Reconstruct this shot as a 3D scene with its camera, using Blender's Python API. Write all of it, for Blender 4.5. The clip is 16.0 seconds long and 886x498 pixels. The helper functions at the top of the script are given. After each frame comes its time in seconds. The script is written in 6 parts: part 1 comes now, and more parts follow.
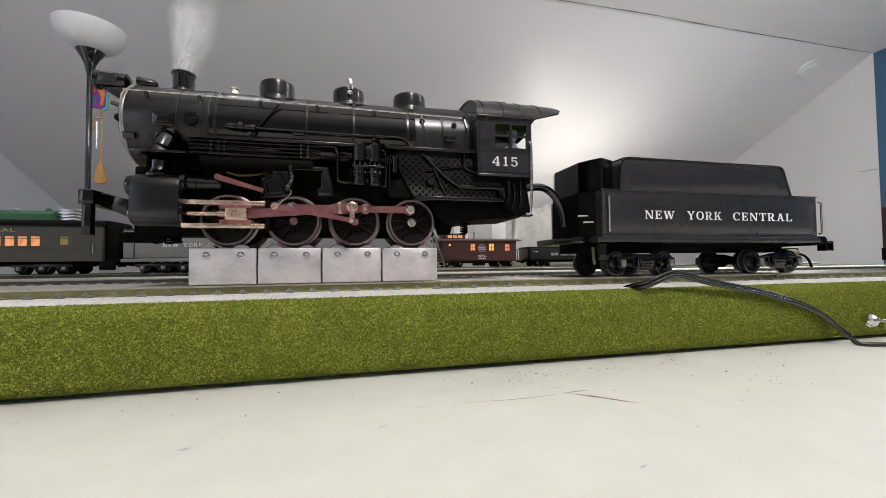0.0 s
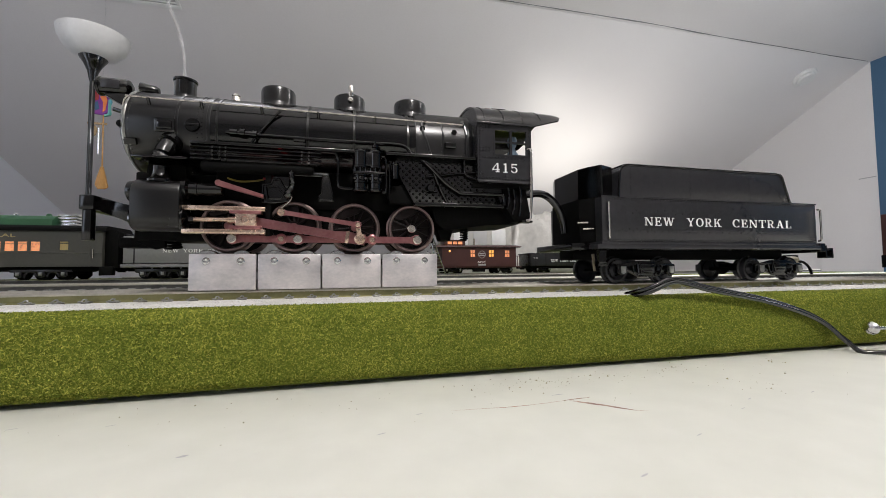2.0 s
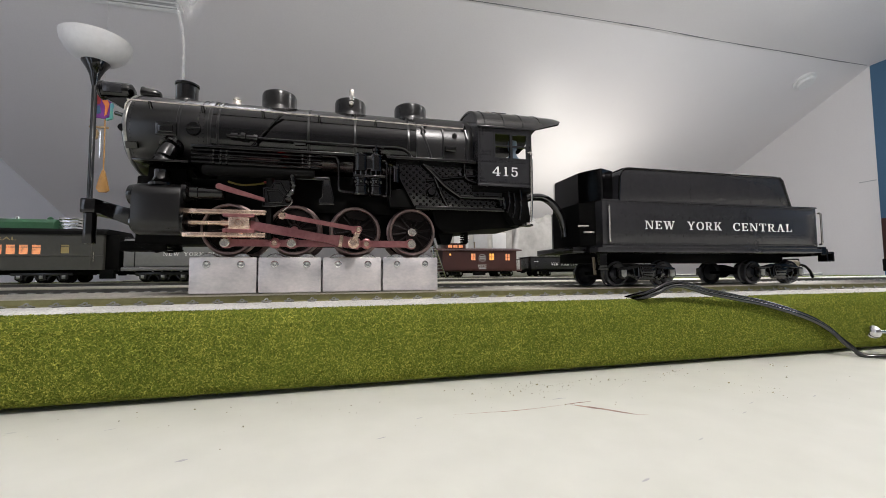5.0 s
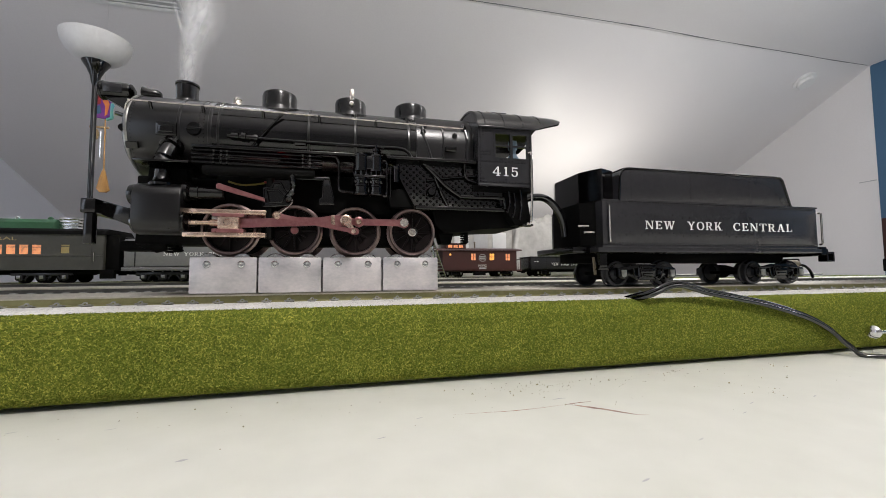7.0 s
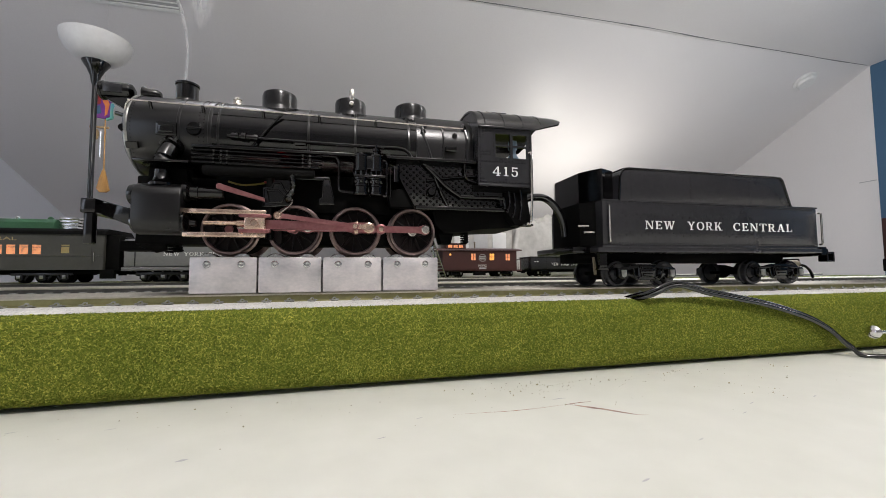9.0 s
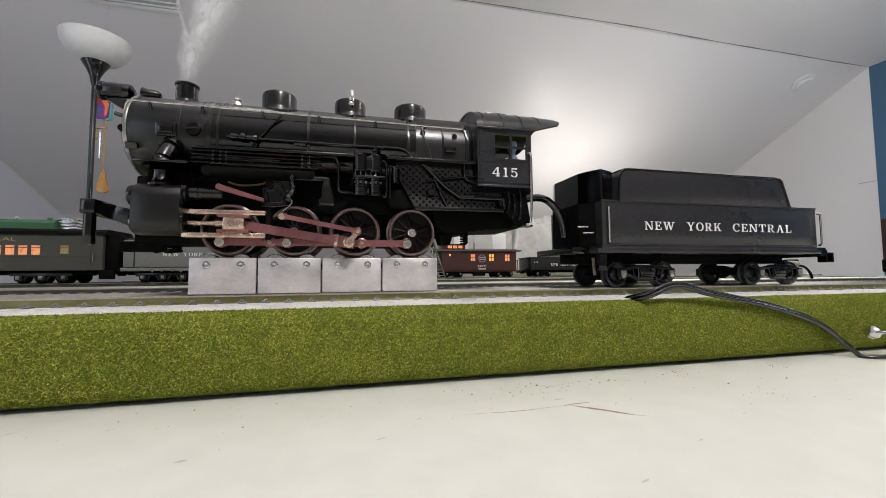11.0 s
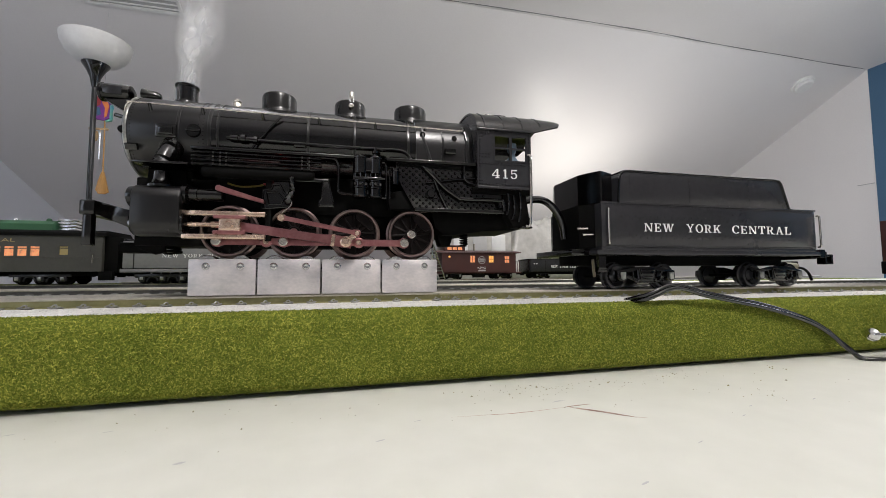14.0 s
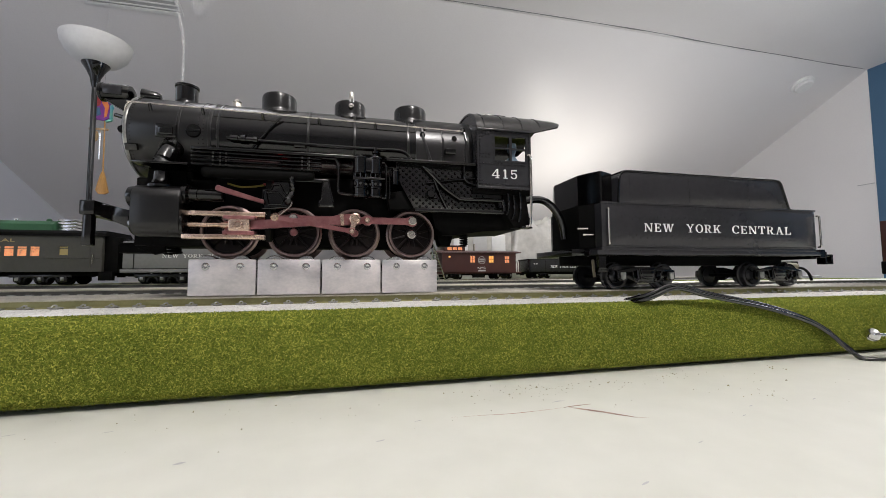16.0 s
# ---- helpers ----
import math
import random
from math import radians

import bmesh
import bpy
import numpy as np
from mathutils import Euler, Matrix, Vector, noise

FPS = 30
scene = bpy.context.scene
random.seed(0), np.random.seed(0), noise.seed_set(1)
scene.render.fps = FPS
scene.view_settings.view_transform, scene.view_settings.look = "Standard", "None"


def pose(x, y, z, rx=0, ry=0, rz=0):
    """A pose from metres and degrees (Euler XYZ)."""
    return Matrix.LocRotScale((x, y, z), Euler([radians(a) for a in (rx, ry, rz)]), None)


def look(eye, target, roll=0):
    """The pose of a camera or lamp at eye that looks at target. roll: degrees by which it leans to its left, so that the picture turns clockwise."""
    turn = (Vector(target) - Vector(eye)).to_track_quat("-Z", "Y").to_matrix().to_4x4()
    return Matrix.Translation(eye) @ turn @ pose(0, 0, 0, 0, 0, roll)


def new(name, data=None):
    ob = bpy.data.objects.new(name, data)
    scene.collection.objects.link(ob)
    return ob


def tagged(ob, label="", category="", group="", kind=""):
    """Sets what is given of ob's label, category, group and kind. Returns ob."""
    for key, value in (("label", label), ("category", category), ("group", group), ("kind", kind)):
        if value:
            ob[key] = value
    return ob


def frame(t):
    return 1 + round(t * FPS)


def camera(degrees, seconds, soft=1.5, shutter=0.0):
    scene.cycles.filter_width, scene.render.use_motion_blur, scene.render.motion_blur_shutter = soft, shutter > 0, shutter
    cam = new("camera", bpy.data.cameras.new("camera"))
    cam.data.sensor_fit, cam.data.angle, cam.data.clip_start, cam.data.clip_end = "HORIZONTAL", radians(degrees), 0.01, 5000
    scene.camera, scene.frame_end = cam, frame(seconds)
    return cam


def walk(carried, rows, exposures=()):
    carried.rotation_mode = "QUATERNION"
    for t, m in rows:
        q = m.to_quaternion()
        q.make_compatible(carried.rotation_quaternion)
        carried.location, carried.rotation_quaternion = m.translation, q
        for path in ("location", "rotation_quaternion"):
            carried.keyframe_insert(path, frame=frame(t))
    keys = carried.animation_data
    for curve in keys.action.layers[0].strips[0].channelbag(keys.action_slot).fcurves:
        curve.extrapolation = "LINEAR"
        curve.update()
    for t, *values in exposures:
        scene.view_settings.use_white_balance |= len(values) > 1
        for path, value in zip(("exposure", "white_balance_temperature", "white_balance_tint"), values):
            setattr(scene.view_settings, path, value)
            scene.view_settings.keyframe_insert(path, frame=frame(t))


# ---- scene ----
# ---- camera and its path ----
EYE = (0.0, -0.2426, 0.0102)
cam = camera(97.3, 16.0, 0.8)


def aim(yaw, pitch, roll):
    y, q = radians(yaw), radians(pitch)
    way = Vector((math.sin(y) * math.cos(q), math.cos(y) * math.cos(q), math.sin(q)))
    return look(EYE, Vector(EYE) + way, roll)


PATH = [(0.0, 13.51, 2.00, -0.61), (0.5, 13.50, 2.06, -0.59), (1.0, 13.49, 2.23, -0.57), (1.5, 13.50, 2.53, -0.54),
        (2.0, 13.53, 2.91, -0.47), (2.5, 13.53, 3.19, -0.455), (3.0, 13.53, 3.39, -0.44), (3.5, 13.53, 3.41, -0.437),
        (4.0, 13.51, 3.41, -0.44), (6.5, 13.452, 3.412, -0.437), (7.5, 13.449, 3.41, -0.433), (9.0, 13.45, 3.411, -0.43),
        (11.5, 13.53, 3.54, -0.41), (12.0, 13.536, 3.59, -0.39), (12.5, 13.546, 3.645, -0.38), (13.0, 13.553, 3.70, -0.36),
        (13.5, 13.562, 3.722, -0.357), (14.5, 13.562, 3.73, -0.36), (15.5, 13.562, 3.742, -0.37), (16.0, 13.562, 3.744, -0.372)]
walk(cam, [(t, aim(a, b, c)) for t, a, b, c in PATH])

# ---- light ----
world = bpy.data.worlds.new("night_outside")
scene.world = world
world.use_nodes = True
world.node_tree.nodes["Background"].inputs[0].default_value = (0.5, 0.6, 0.8, 1)
world.node_tree.nodes["Background"].inputs[1].default_value = 0.03
scene.view_settings.exposure = 0.20
scene.cycles.transparent_max_bounces = 64


def disk_lamp(name, place, target, size, watts, colour, kind="AREA", cone=90):
    data = bpy.data.lights.new(name, kind)
    data.energy, data.color = watts, colour
    if kind == "AREA":
        data.shape, data.size = "DISK", size
    else:
        data.spot_size, data.spot_blend, data.shadow_soft_size = radians(cone), 1.0, size
    ob = new(name, data)
    ob.matrix_world = look(place, target)
    return ob


# unseen lamps, added: small globes under the flat ceiling, above and behind the camera; three tall paper lamps round
# the table
LAMPS = [((0.25, -0.95, 1.20), 39.5, 0.035, (1.0, 0.955, 0.935)), ((-0.45, 0.50, 1.24), 4.5, 0.06, (0.95, 0.94, 1.0)), ((1.5, -0.1, 1.22), 8.5, 0.06, (1.0, 0.955, 0.935))]
for place, watts, radius, colour in LAMPS:
    data = bpy.data.lights.new("added_globe_light", "POINT")
    data.energy, data.color, data.shadow_soft_size = watts, colour, radius
    new("added_globe_light", data).location = place
# unseen short uplighter, placed behind the layout to give the glow on the slope
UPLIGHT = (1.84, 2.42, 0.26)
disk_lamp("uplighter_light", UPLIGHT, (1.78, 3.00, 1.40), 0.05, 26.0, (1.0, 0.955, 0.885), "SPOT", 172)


# ---- materials ----
def shade(name, dark, light, rough=0.5, metal=0.0, grain=300.0, patch=12.0, bump=0.0, spread=0.08, island=False, thing=False,
          spec=0.5, stretch=(1, 1, 1), contrast=0.5, shift=False):
    m = bpy.data.materials.new(name)
    m.use_nodes = True
    nt = m.node_tree
    n, link = nt.nodes, nt.links.new
    b = n["Principled BSDF"]
    co = n.new("ShaderNodeTexCoord")
    mp = n.new("ShaderNodeMapping")
    mp.inputs["Scale"].default_value = stretch
    link(co.outputs["Object"], mp.inputs["Vector"])
    if shift:
        inf, mv = n.new("ShaderNodeObjectInfo"), n.new("ShaderNodeMath")
        mv.operation = "MULTIPLY"
        mv.inputs[1].default_value = 7.0
        link(inf.outputs["Random"], mv.inputs[0])
        link(mv.outputs[0], mp.inputs["Location"])
    fine = n.new("ShaderNodeTexNoise")
    fine.inputs["Scale"].default_value, fine.inputs["Detail"].default_value = grain, 6
    big = n.new("ShaderNodeTexNoise")
    big.inputs["Scale"].default_value, big.inputs["Detail"].default_value = patch, 4
    link(mp.outputs[0], fine.inputs["Vector"])
    link(mp.outputs[0], big.inputs["Vector"])
    mix = n.new("ShaderNodeMath")
    mix.operation = "MULTIPLY_ADD"
    mix.inputs[1].default_value, mix.inputs[2].default_value = contrast, 0.0
    link(fine.outputs[0], mix.inputs[0])
    add = n.new("ShaderNodeMath")
    add.operation = "MULTIPLY_ADD"
    add.inputs[1].default_value = 1.0 - contrast
    link(big.outputs[0], add.inputs[0])
    link(mix.outputs[0], add.inputs[2])
    value = add
    if island or thing:
        src = n.new("ShaderNodeNewGeometry") if island else n.new("ShaderNodeObjectInfo")
        value = n.new("ShaderNodeMath")
        value.operation = "MULTIPLY_ADD"
        value.inputs[1].default_value = 0.6
        link(src.outputs["Random Per Island" if island else "Random"], value.inputs[0])
        sc = n.new("ShaderNodeMath")
        sc.operation = "MULTIPLY"
        sc.inputs[1].default_value = 0.4
        link(add.outputs[0], sc.inputs[0])
        link(sc.outputs[0], value.inputs[2])
    ramp = n.new("ShaderNodeValToRGB")
    lo, hi = (0.1, 0.9) if (island or thing) else (0.32, 0.68)
    ramp.color_ramp.elements[0].position, ramp.color_ramp.elements[1].position = lo, hi
    ramp.color_ramp.elements[0].color, ramp.color_ramp.elements[1].color = (*dark, 1), (*light, 1)
    link(value.outputs[0], ramp.inputs[0])
    link(ramp.outputs[0], b.inputs["Base Color"])
    rr = n.new("ShaderNodeMapRange")
    rr.inputs["To Min"].default_value, rr.inputs["To Max"].default_value = max(0.02, rough - spread), min(1, rough + spread)
    link(add.outputs[0], rr.inputs[0])
    link(rr.outputs[0], b.inputs["Roughness"])
    b.inputs["Metallic"].default_value = metal
    b.inputs["Specular IOR Level"].default_value = spec
    if bump:
        bp = n.new("ShaderNodeBump")
        bp.inputs["Strength"].default_value, bp.inputs["Distance"].default_value = 0.6, bump
        link(add.outputs[0], bp.inputs["Height"])
        link(bp.outputs[0], b.inputs["Normal"])
    return m


def glow(name, colour, strength):
    m = shade(name, tuple(c * (0.3 + 0.1 * k) for k, c in enumerate(colour)), colour, 0.4, 0, 500, 130)
    b = m.node_tree.nodes["Principled BSDF"]
    ramp = [x for x in m.node_tree.nodes if x.type == "VALTORGB"][0]
    m.node_tree.links.new(ramp.outputs[0], b.inputs["Emission Color"])
    b.inputs["Emission Strength"].default_value = strength
    return m


def haze(name, colour, alpha, scale, wide, high):
    """Thin smoke: its density fades towards the rim of an ellipsoid, wide by high metres, round the object's origin, and breaks up by noise."""
    m = bpy.data.materials.new(name)
    m.use_nodes = True
    n, link = m.node_tree.nodes, m.node_tree.links.new
    n.remove(n["Principled BSDF"])
    co, tex, mr = n.new("ShaderNodeTexCoord"), n.new("ShaderNodeTexNoise"), n.new("ShaderNodeMapRange")
    tex.inputs["Scale"].default_value, tex.inputs["Detail"].default_value = scale, 2.5
    mr.inputs["From Min"].default_value, mr.inputs["From Max"].default_value = 0.34, 0.66
    mr.inputs["To Min"].default_value, mr.inputs["To Max"].default_value = 0.38, 1.0
    mp, ln, rim, mul = n.new("ShaderNodeMapping"), n.new("ShaderNodeVectorMath"), n.new("ShaderNodeMapRange"), n.new("ShaderNodeMath")
    mp.inputs["Scale"].default_value = (1 / wide, 1 / wide, 1 / high)
    ln.operation, mul.operation, rim.interpolation_type = "LENGTH", "MULTIPLY", "SMOOTHSTEP"
    rim.inputs["From Min"].default_value, rim.inputs["From Max"].default_value = 0.15, 1.0
    rim.inputs["To Min"].default_value, rim.inputs["To Max"].default_value = alpha, 0.0
    link(co.outputs["Object"], mp.inputs["Vector"])
    link(mp.outputs[0], ln.inputs[0])
    link(ln.outputs["Value"], rim.inputs[0])
    link(co.outputs["Object"], tex.inputs["Vector"])
    link(tex.outputs[0], mr.inputs[0])
    link(mr.outputs[0], mul.inputs[0])
    link(rim.outputs[0], mul.inputs[1])
    dif, tra, clear = n.new("ShaderNodeBsdfDiffuse"), n.new("ShaderNodeBsdfTranslucent"), n.new("ShaderNodeBsdfTransparent")
    dif.inputs[0].default_value = tra.inputs[0].default_value = (*colour, 1)
    half, mix = n.new("ShaderNodeMixShader"), n.new("ShaderNodeMixShader")
    half.inputs[0].default_value = 0.5
    link(dif.outputs[0], half.inputs[1])
    link(tra.outputs[0], half.inputs[2])
    link(mul.outputs[0], mix.inputs[0])
    link(clear.outputs[0], mix.inputs[1])
    link(half.outputs[0], mix.inputs[2])
    link(mix.outputs[0], n["Material Output"].inputs["Surface"])
    return m


BLACK = shade("black_enamel", (0.0014, 0.0012, 0.0013), (0.0024, 0.0021, 0.0022), 0.15, 0, 500, 45, 0, 0.04, spec=0.65)
SMOKEBOX = shade("graphite_smokebox_paint", (0.0034, 0.0031, 0.0032), (0.0048, 0.0044, 0.0045), 0.28, 0, 500, 45, 0, 0.02, spec=0.6)
SATIN = shade("satin_black", (0.0215, 0.0213, 0.0240), (0.0290, 0.0286, 0.0320), 0.22, 0, 400, 30, 0, 0.05)
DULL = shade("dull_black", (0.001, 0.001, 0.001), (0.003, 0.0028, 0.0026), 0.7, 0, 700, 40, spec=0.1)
WHEELRED = shade("dark_maroon_wheel_paint", (0.0035, 0.0012, 0.0012), (0.007, 0.0027, 0.0027), 0.5, 0, 600, 60, spec=0.2)
RUBBER = shade("black_rubber", (0.004, 0.004, 0.005), (0.007, 0.007, 0.008), 0.13, 0, 900, 40, spec=0.9)
NICKEL = shade("nickel", (0.55, 0.52, 0.47), (0.75, 0.71, 0.65), 0.25, 1, 600, 50, 0.00002)
TYRE = shade("worn_tyre_steel", (0.20, 0.145, 0.135), (0.36, 0.275, 0.26), 0.36, 1, 800, 60, 0.00002)
ROSE = shade("rose_rod_metal", (0.27, 0.10, 0.105), (0.42, 0.20, 0.20), 0.30, 0.75, 500, 75, 0.00001, 0.08)
PALE = shade("pale_brass_metal", (0.46, 0.31, 0.24), (0.80, 0.62, 0.50), 0.26, 0.85, 420, 150, 0.00004, 0.08)
ALU = shade("brushed_aluminium", (0.46, 0.455, 0.475), (0.86, 0.81, 0.81), 0.42, 0.75, 500, 42, 0.00002, 0.14, stretch=(1, 1, 1.6), contrast=0.22, shift=True)
STEEL = shade("screw_steel", (0.5, 0.5, 0.5), (0.8, 0.8, 0.8), 0.22, 1, 700, 60)
RAIL = shade("rail_metal", (0.46, 0.44, 0.39), (0.64, 0.61, 0.54), 0.33, 1, 400, 25, 0.00001)
TIE = shade("dark_tie_plastic", (0.02, 0.018, 0.016), (0.05, 0.045, 0.04), 0.6, 0, 900, 90, 0.0001)
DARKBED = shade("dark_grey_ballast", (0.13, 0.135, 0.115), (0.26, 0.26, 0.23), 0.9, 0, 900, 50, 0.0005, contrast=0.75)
GRAIN = shade("ballast_grain", (0.22, 0.22, 0.20), (0.82, 0.80, 0.77), 0.9, 0, 300, 40, island=True)
BALLAST = shade("grey_ballast", (0.42, 0.42, 0.40), (0.72, 0.71, 0.68), 0.9, 0, 1100, 60, 0.0005, contrast=0.75)
TURF = shade("green_turf_base", (0.07, 0.095, 0.013), (0.15, 0.18, 0.03), 0.95, 0, 1200, 45, 0.0008, contrast=0.7, spec=0.1)
BLADE = shade("green_turf_fibre", (0.075, 0.105, 0.014), (0.58, 0.55, 0.11), 0.85, 0, 200, 40, 0, island=True, spec=0.1)
stops = [x for x in BLADE.node_tree.nodes if x.type == "VALTORGB"][0].color_ramp.elements
for place, tone in ((0.35, (0.13, 0.17, 0.022, 1)), (0.66, (0.24, 0.27, 0.04, 1))):
    stops.new(place).color = tone
TABLE = shade("white_painted_table", (0.605, 0.61, 0.548), (0.685, 0.69, 0.628), 0.42, 0, 60, 5, 0.00006, 0.06)
PAINT = shade("pale_grey_wall_paint", (0.75, 0.728, 0.724), (0.80, 0.777, 0.773), 0.55, 0, 130, 1.6, 0.0004, 0.05)
SLOPE = shade("pale_grey_slope_paint", (0.75, 0.728, 0.724), (0.80, 0.777, 0.773), 0.45, 0, 130, 1.2, 0.0004, 0.05)
# wall grey made paler and lilac to carry the cool light on the gable
LILAC = shade("cool_lit_wall_paint", (0.79, 0.80, 0.86), (0.83, 0.84, 0.90), 0.55, 0, 130, 1.6, 0.0004, 0.05)
BLUE = shade("blue_wall_paint", (0.05, 0.12, 0.21), (0.065, 0.145, 0.25), 0.6, 0, 120, 2, 0.0004)
# grey chosen for what the black enamel reflects from behind the camera
TAUPE = shade("unseen_wall_grey", (0.20, 0.195, 0.195), (0.25, 0.245, 0.245), 0.6, 0, 120, 2, 0.0004)
# olive is put into the metal for the turf mirrored in the rail side
WEB = shade("turf_tinted_rail_web", (0.20, 0.19, 0.085), (0.30, 0.285, 0.14), 0.34, 0.7, 300, 25)
PLATE = shade("grey_rail_plate", (0.2, 0.2, 0.19), (0.42, 0.42, 0.4), 0.3, 0.8, 500, 50)
CARPET = shade("grey_carpet", (0.30, 0.29, 0.28), (0.42, 0.41, 0.39), 0.95, 0, 500, 6, 0.002)
WOOD = shade("pale_wood", (0.35, 0.22, 0.10), (0.55, 0.38, 0.2), 0.55, 0, 60, 8, 0.0003, stretch=(8, 8, 1))
AMBER = shade("amber_wood", (0.42, 0.20, 0.05), (0.60, 0.32, 0.09), 0.4, 0, 60, 12, stretch=(6, 6, 1))
GLASSY = shade("frosted_white_glass", (0.70, 0.69, 0.68), (0.80, 0.79, 0.78), 0.3, 0, 60, 6)
WHITE = shade("white_plastic", (0.72, 0.72, 0.71), (0.82, 0.82, 0.81), 0.4, 0, 90, 8)
SHEET = shade("white_plastic_sheet", (0.44, 0.43, 0.40), (0.62, 0.605, 0.57), 0.25, 0, 70, 14, 0.004)
LETTER = shade("white_lettering", (0.74, 0.74, 0.73), (0.84, 0.84, 0.83), 0.5, 0, 900, 80)
GOLD = shade("gold_lettering", (0.38, 0.29, 0.12), (0.5, 0.39, 0.17), 0.5, 0.2, 900, 80)
GREYMARK = shade("grey_marking", (0.42, 0.42, 0.42), (0.5, 0.5, 0.5), 0.5, 0, 900, 80)
COACH = shade("olive_grey_coach_paint", (0.045, 0.044, 0.037), (0.062, 0.06, 0.052), 0.45, 0, 300, 20)
ROOFGREEN = shade("green_roof_paint", (0.015, 0.075, 0.03), (0.022, 0.10, 0.042), 0.5, 0, 300, 20)
SLATE = shade("slate_grey_paint", (0.17, 0.17, 0.175), (0.21, 0.21, 0.215), 0.5, 0, 300, 20)
MAROON = shade("maroon_paint", (0.045, 0.0125, 0.011), (0.07, 0.019, 0.016), 0.5, 0, 300, 20)
PURPLE = shade("purple_fabric", (0.16, 0.03, 0.22), (0.28, 0.06, 0.36), 0.7, 0, 60, 15)
ORANGE = shade("orange_fabric", (0.7, 0.16, 0.05), (0.8, 0.3, 0.08), 0.7, 0, 60, 15)
TEAL = shade("blue_green_fabric", (0.1, 0.35, 0.5), (0.2, 0.5, 0.3), 0.7, 0, 60, 15)
DENIM = shade("blue_grey_figure_paint", (0.10, 0.16, 0.22), (0.2, 0.28, 0.36), 0.6, 0, 300, 60)
BROWN = shade("brown_scrape", (0.19, 0.10, 0.075), (0.48, 0.36, 0.30), 0.8, 0, 500, 160, contrast=0.3)
RUST = shade("reddish_scratch", (0.30, 0.15, 0.10), (0.48, 0.31, 0.24), 0.8, 0, 400, 60)
CRUMB = shade("turf_crumbs", (0.09, 0.08, 0.035), (0.36, 0.32, 0.18), 0.9, 0, 300, 40, island=True)
DARKWEB = shade("dark_rail_web", (0.03, 0.03, 0.028), (0.09, 0.088, 0.08), 0.5, 0.3, 300, 40)
BRASSY = shade("dark_bronze_metal", (0.2, 0.17, 0.12), (0.32, 0.28, 0.2), 0.35, 0.8, 500, 40)
LIT = glow("lit_window", (1.0, 0.36, 0.15), 0.65)
LITYELLOW = glow("lit_window_yellow", (1.0, 0.42, 0.09), 1.2)
# emission of the added paper lamps
ADDEDWARM = glow("added_warm_glow", (1.0, 0.955, 0.93), 14.0)
ADDEDCOOL = glow("added_cool_glow", (0.90, 0.92, 1.0), 2.4)
GLOWRED = glow("red_indicator", (1.0, 0.03, 0.03), 2.5)
BULB = glow("added_globe_glow", (1.0, 0.95, 0.88), 4.0)
PUFF_SIZES = [(17.0, 27.0), (13.5, 29.0), (10.0, 29.0), (8.0, 27.0)]
SMOKES_MAT = [haze("white_smoke", (0.95, 0.95, 0.97), a, f, w * 0.001, h * 0.001) for (w, h), a, f in zip(PUFF_SIZES, (0.32, 0.36, 0.40, 0.42), (70.0, 75.0, 85.0, 95.0))]
WISP = haze("thin_white_smoke", (0.92, 0.92, 0.94), 0.21, 70.0, 0.07, 0.105)
RED = shade("red_paint", (0.35, 0.03, 0.03), (0.5, 0.05, 0.05), 0.5)
YELLOW = shade("yellow_wire", (0.2, 0.15, 0.012), (0.28, 0.22, 0.03), 0.5)

# ---- building helpers; lengths below are millimetres ----
K = 0.001
B = bmesh.new


def finish(bm, angle=0.6):
    bmesh.ops.recalc_face_normals(bm, faces=bm.faces)
    for f in bm.faces:
        f.smooth = True
    for e in bm.edges:
        if len(e.link_faces) == 2 and e.calc_face_angle(0) > angle:
            e.smooth = False
    return bm


def box(bm, x0, x1, y0, y1, z0, z1, bevel=0.0, seg=2):
    vs = [bm.verts.new((x * K, y * K, z * K)) for z in (z0, z1) for y in (y0, y1) for x in (x0, x1)]
    fs = [bm.faces.new([vs[i] for i in q]) for q in ((0, 2, 3, 1), (4, 5, 7, 6), (0, 1, 5, 4), (2, 6, 7, 3), (0, 4, 6, 2), (1, 3, 7, 5))]
    if bevel:
        es = list({e for f in fs for e in f.edges})
        bmesh.ops.bevel(bm, geom=es, offset=bevel * K, segments=seg, affect="EDGES", profile=0.5)
    return bm


def prism(bm, pts, y0, y1, axis="y", bevel=0.0):
    """A polygon of (x, z) points pushed from y0 to y1 (axis x: points are (y, z); axis z: points are (x, y))."""
    def place(a, b, d):
        v = {"y": (a, d, b), "x": (d, a, b), "z": (a, b, d)}[axis]
        return bm.verts.new([c * K for c in v])
    one, two = [place(a, b, y0) for a, b in pts], [place(a, b, y1) for a, b in pts]
    n = len(pts)
    fs = [bm.faces.new(one), bm.faces.new(two[::-1])]
    fs += [bm.faces.new((one[i], two[i], two[(i + 1) % n], one[(i + 1) % n])) for i in range(n)]
    if bevel:
        es = list({e for f in fs[:2] for e in f.edges})
        bmesh.ops.bevel(bm, geom=es, offset=bevel * K, segments=2, affect="EDGES", profile=0.5)
    return bm


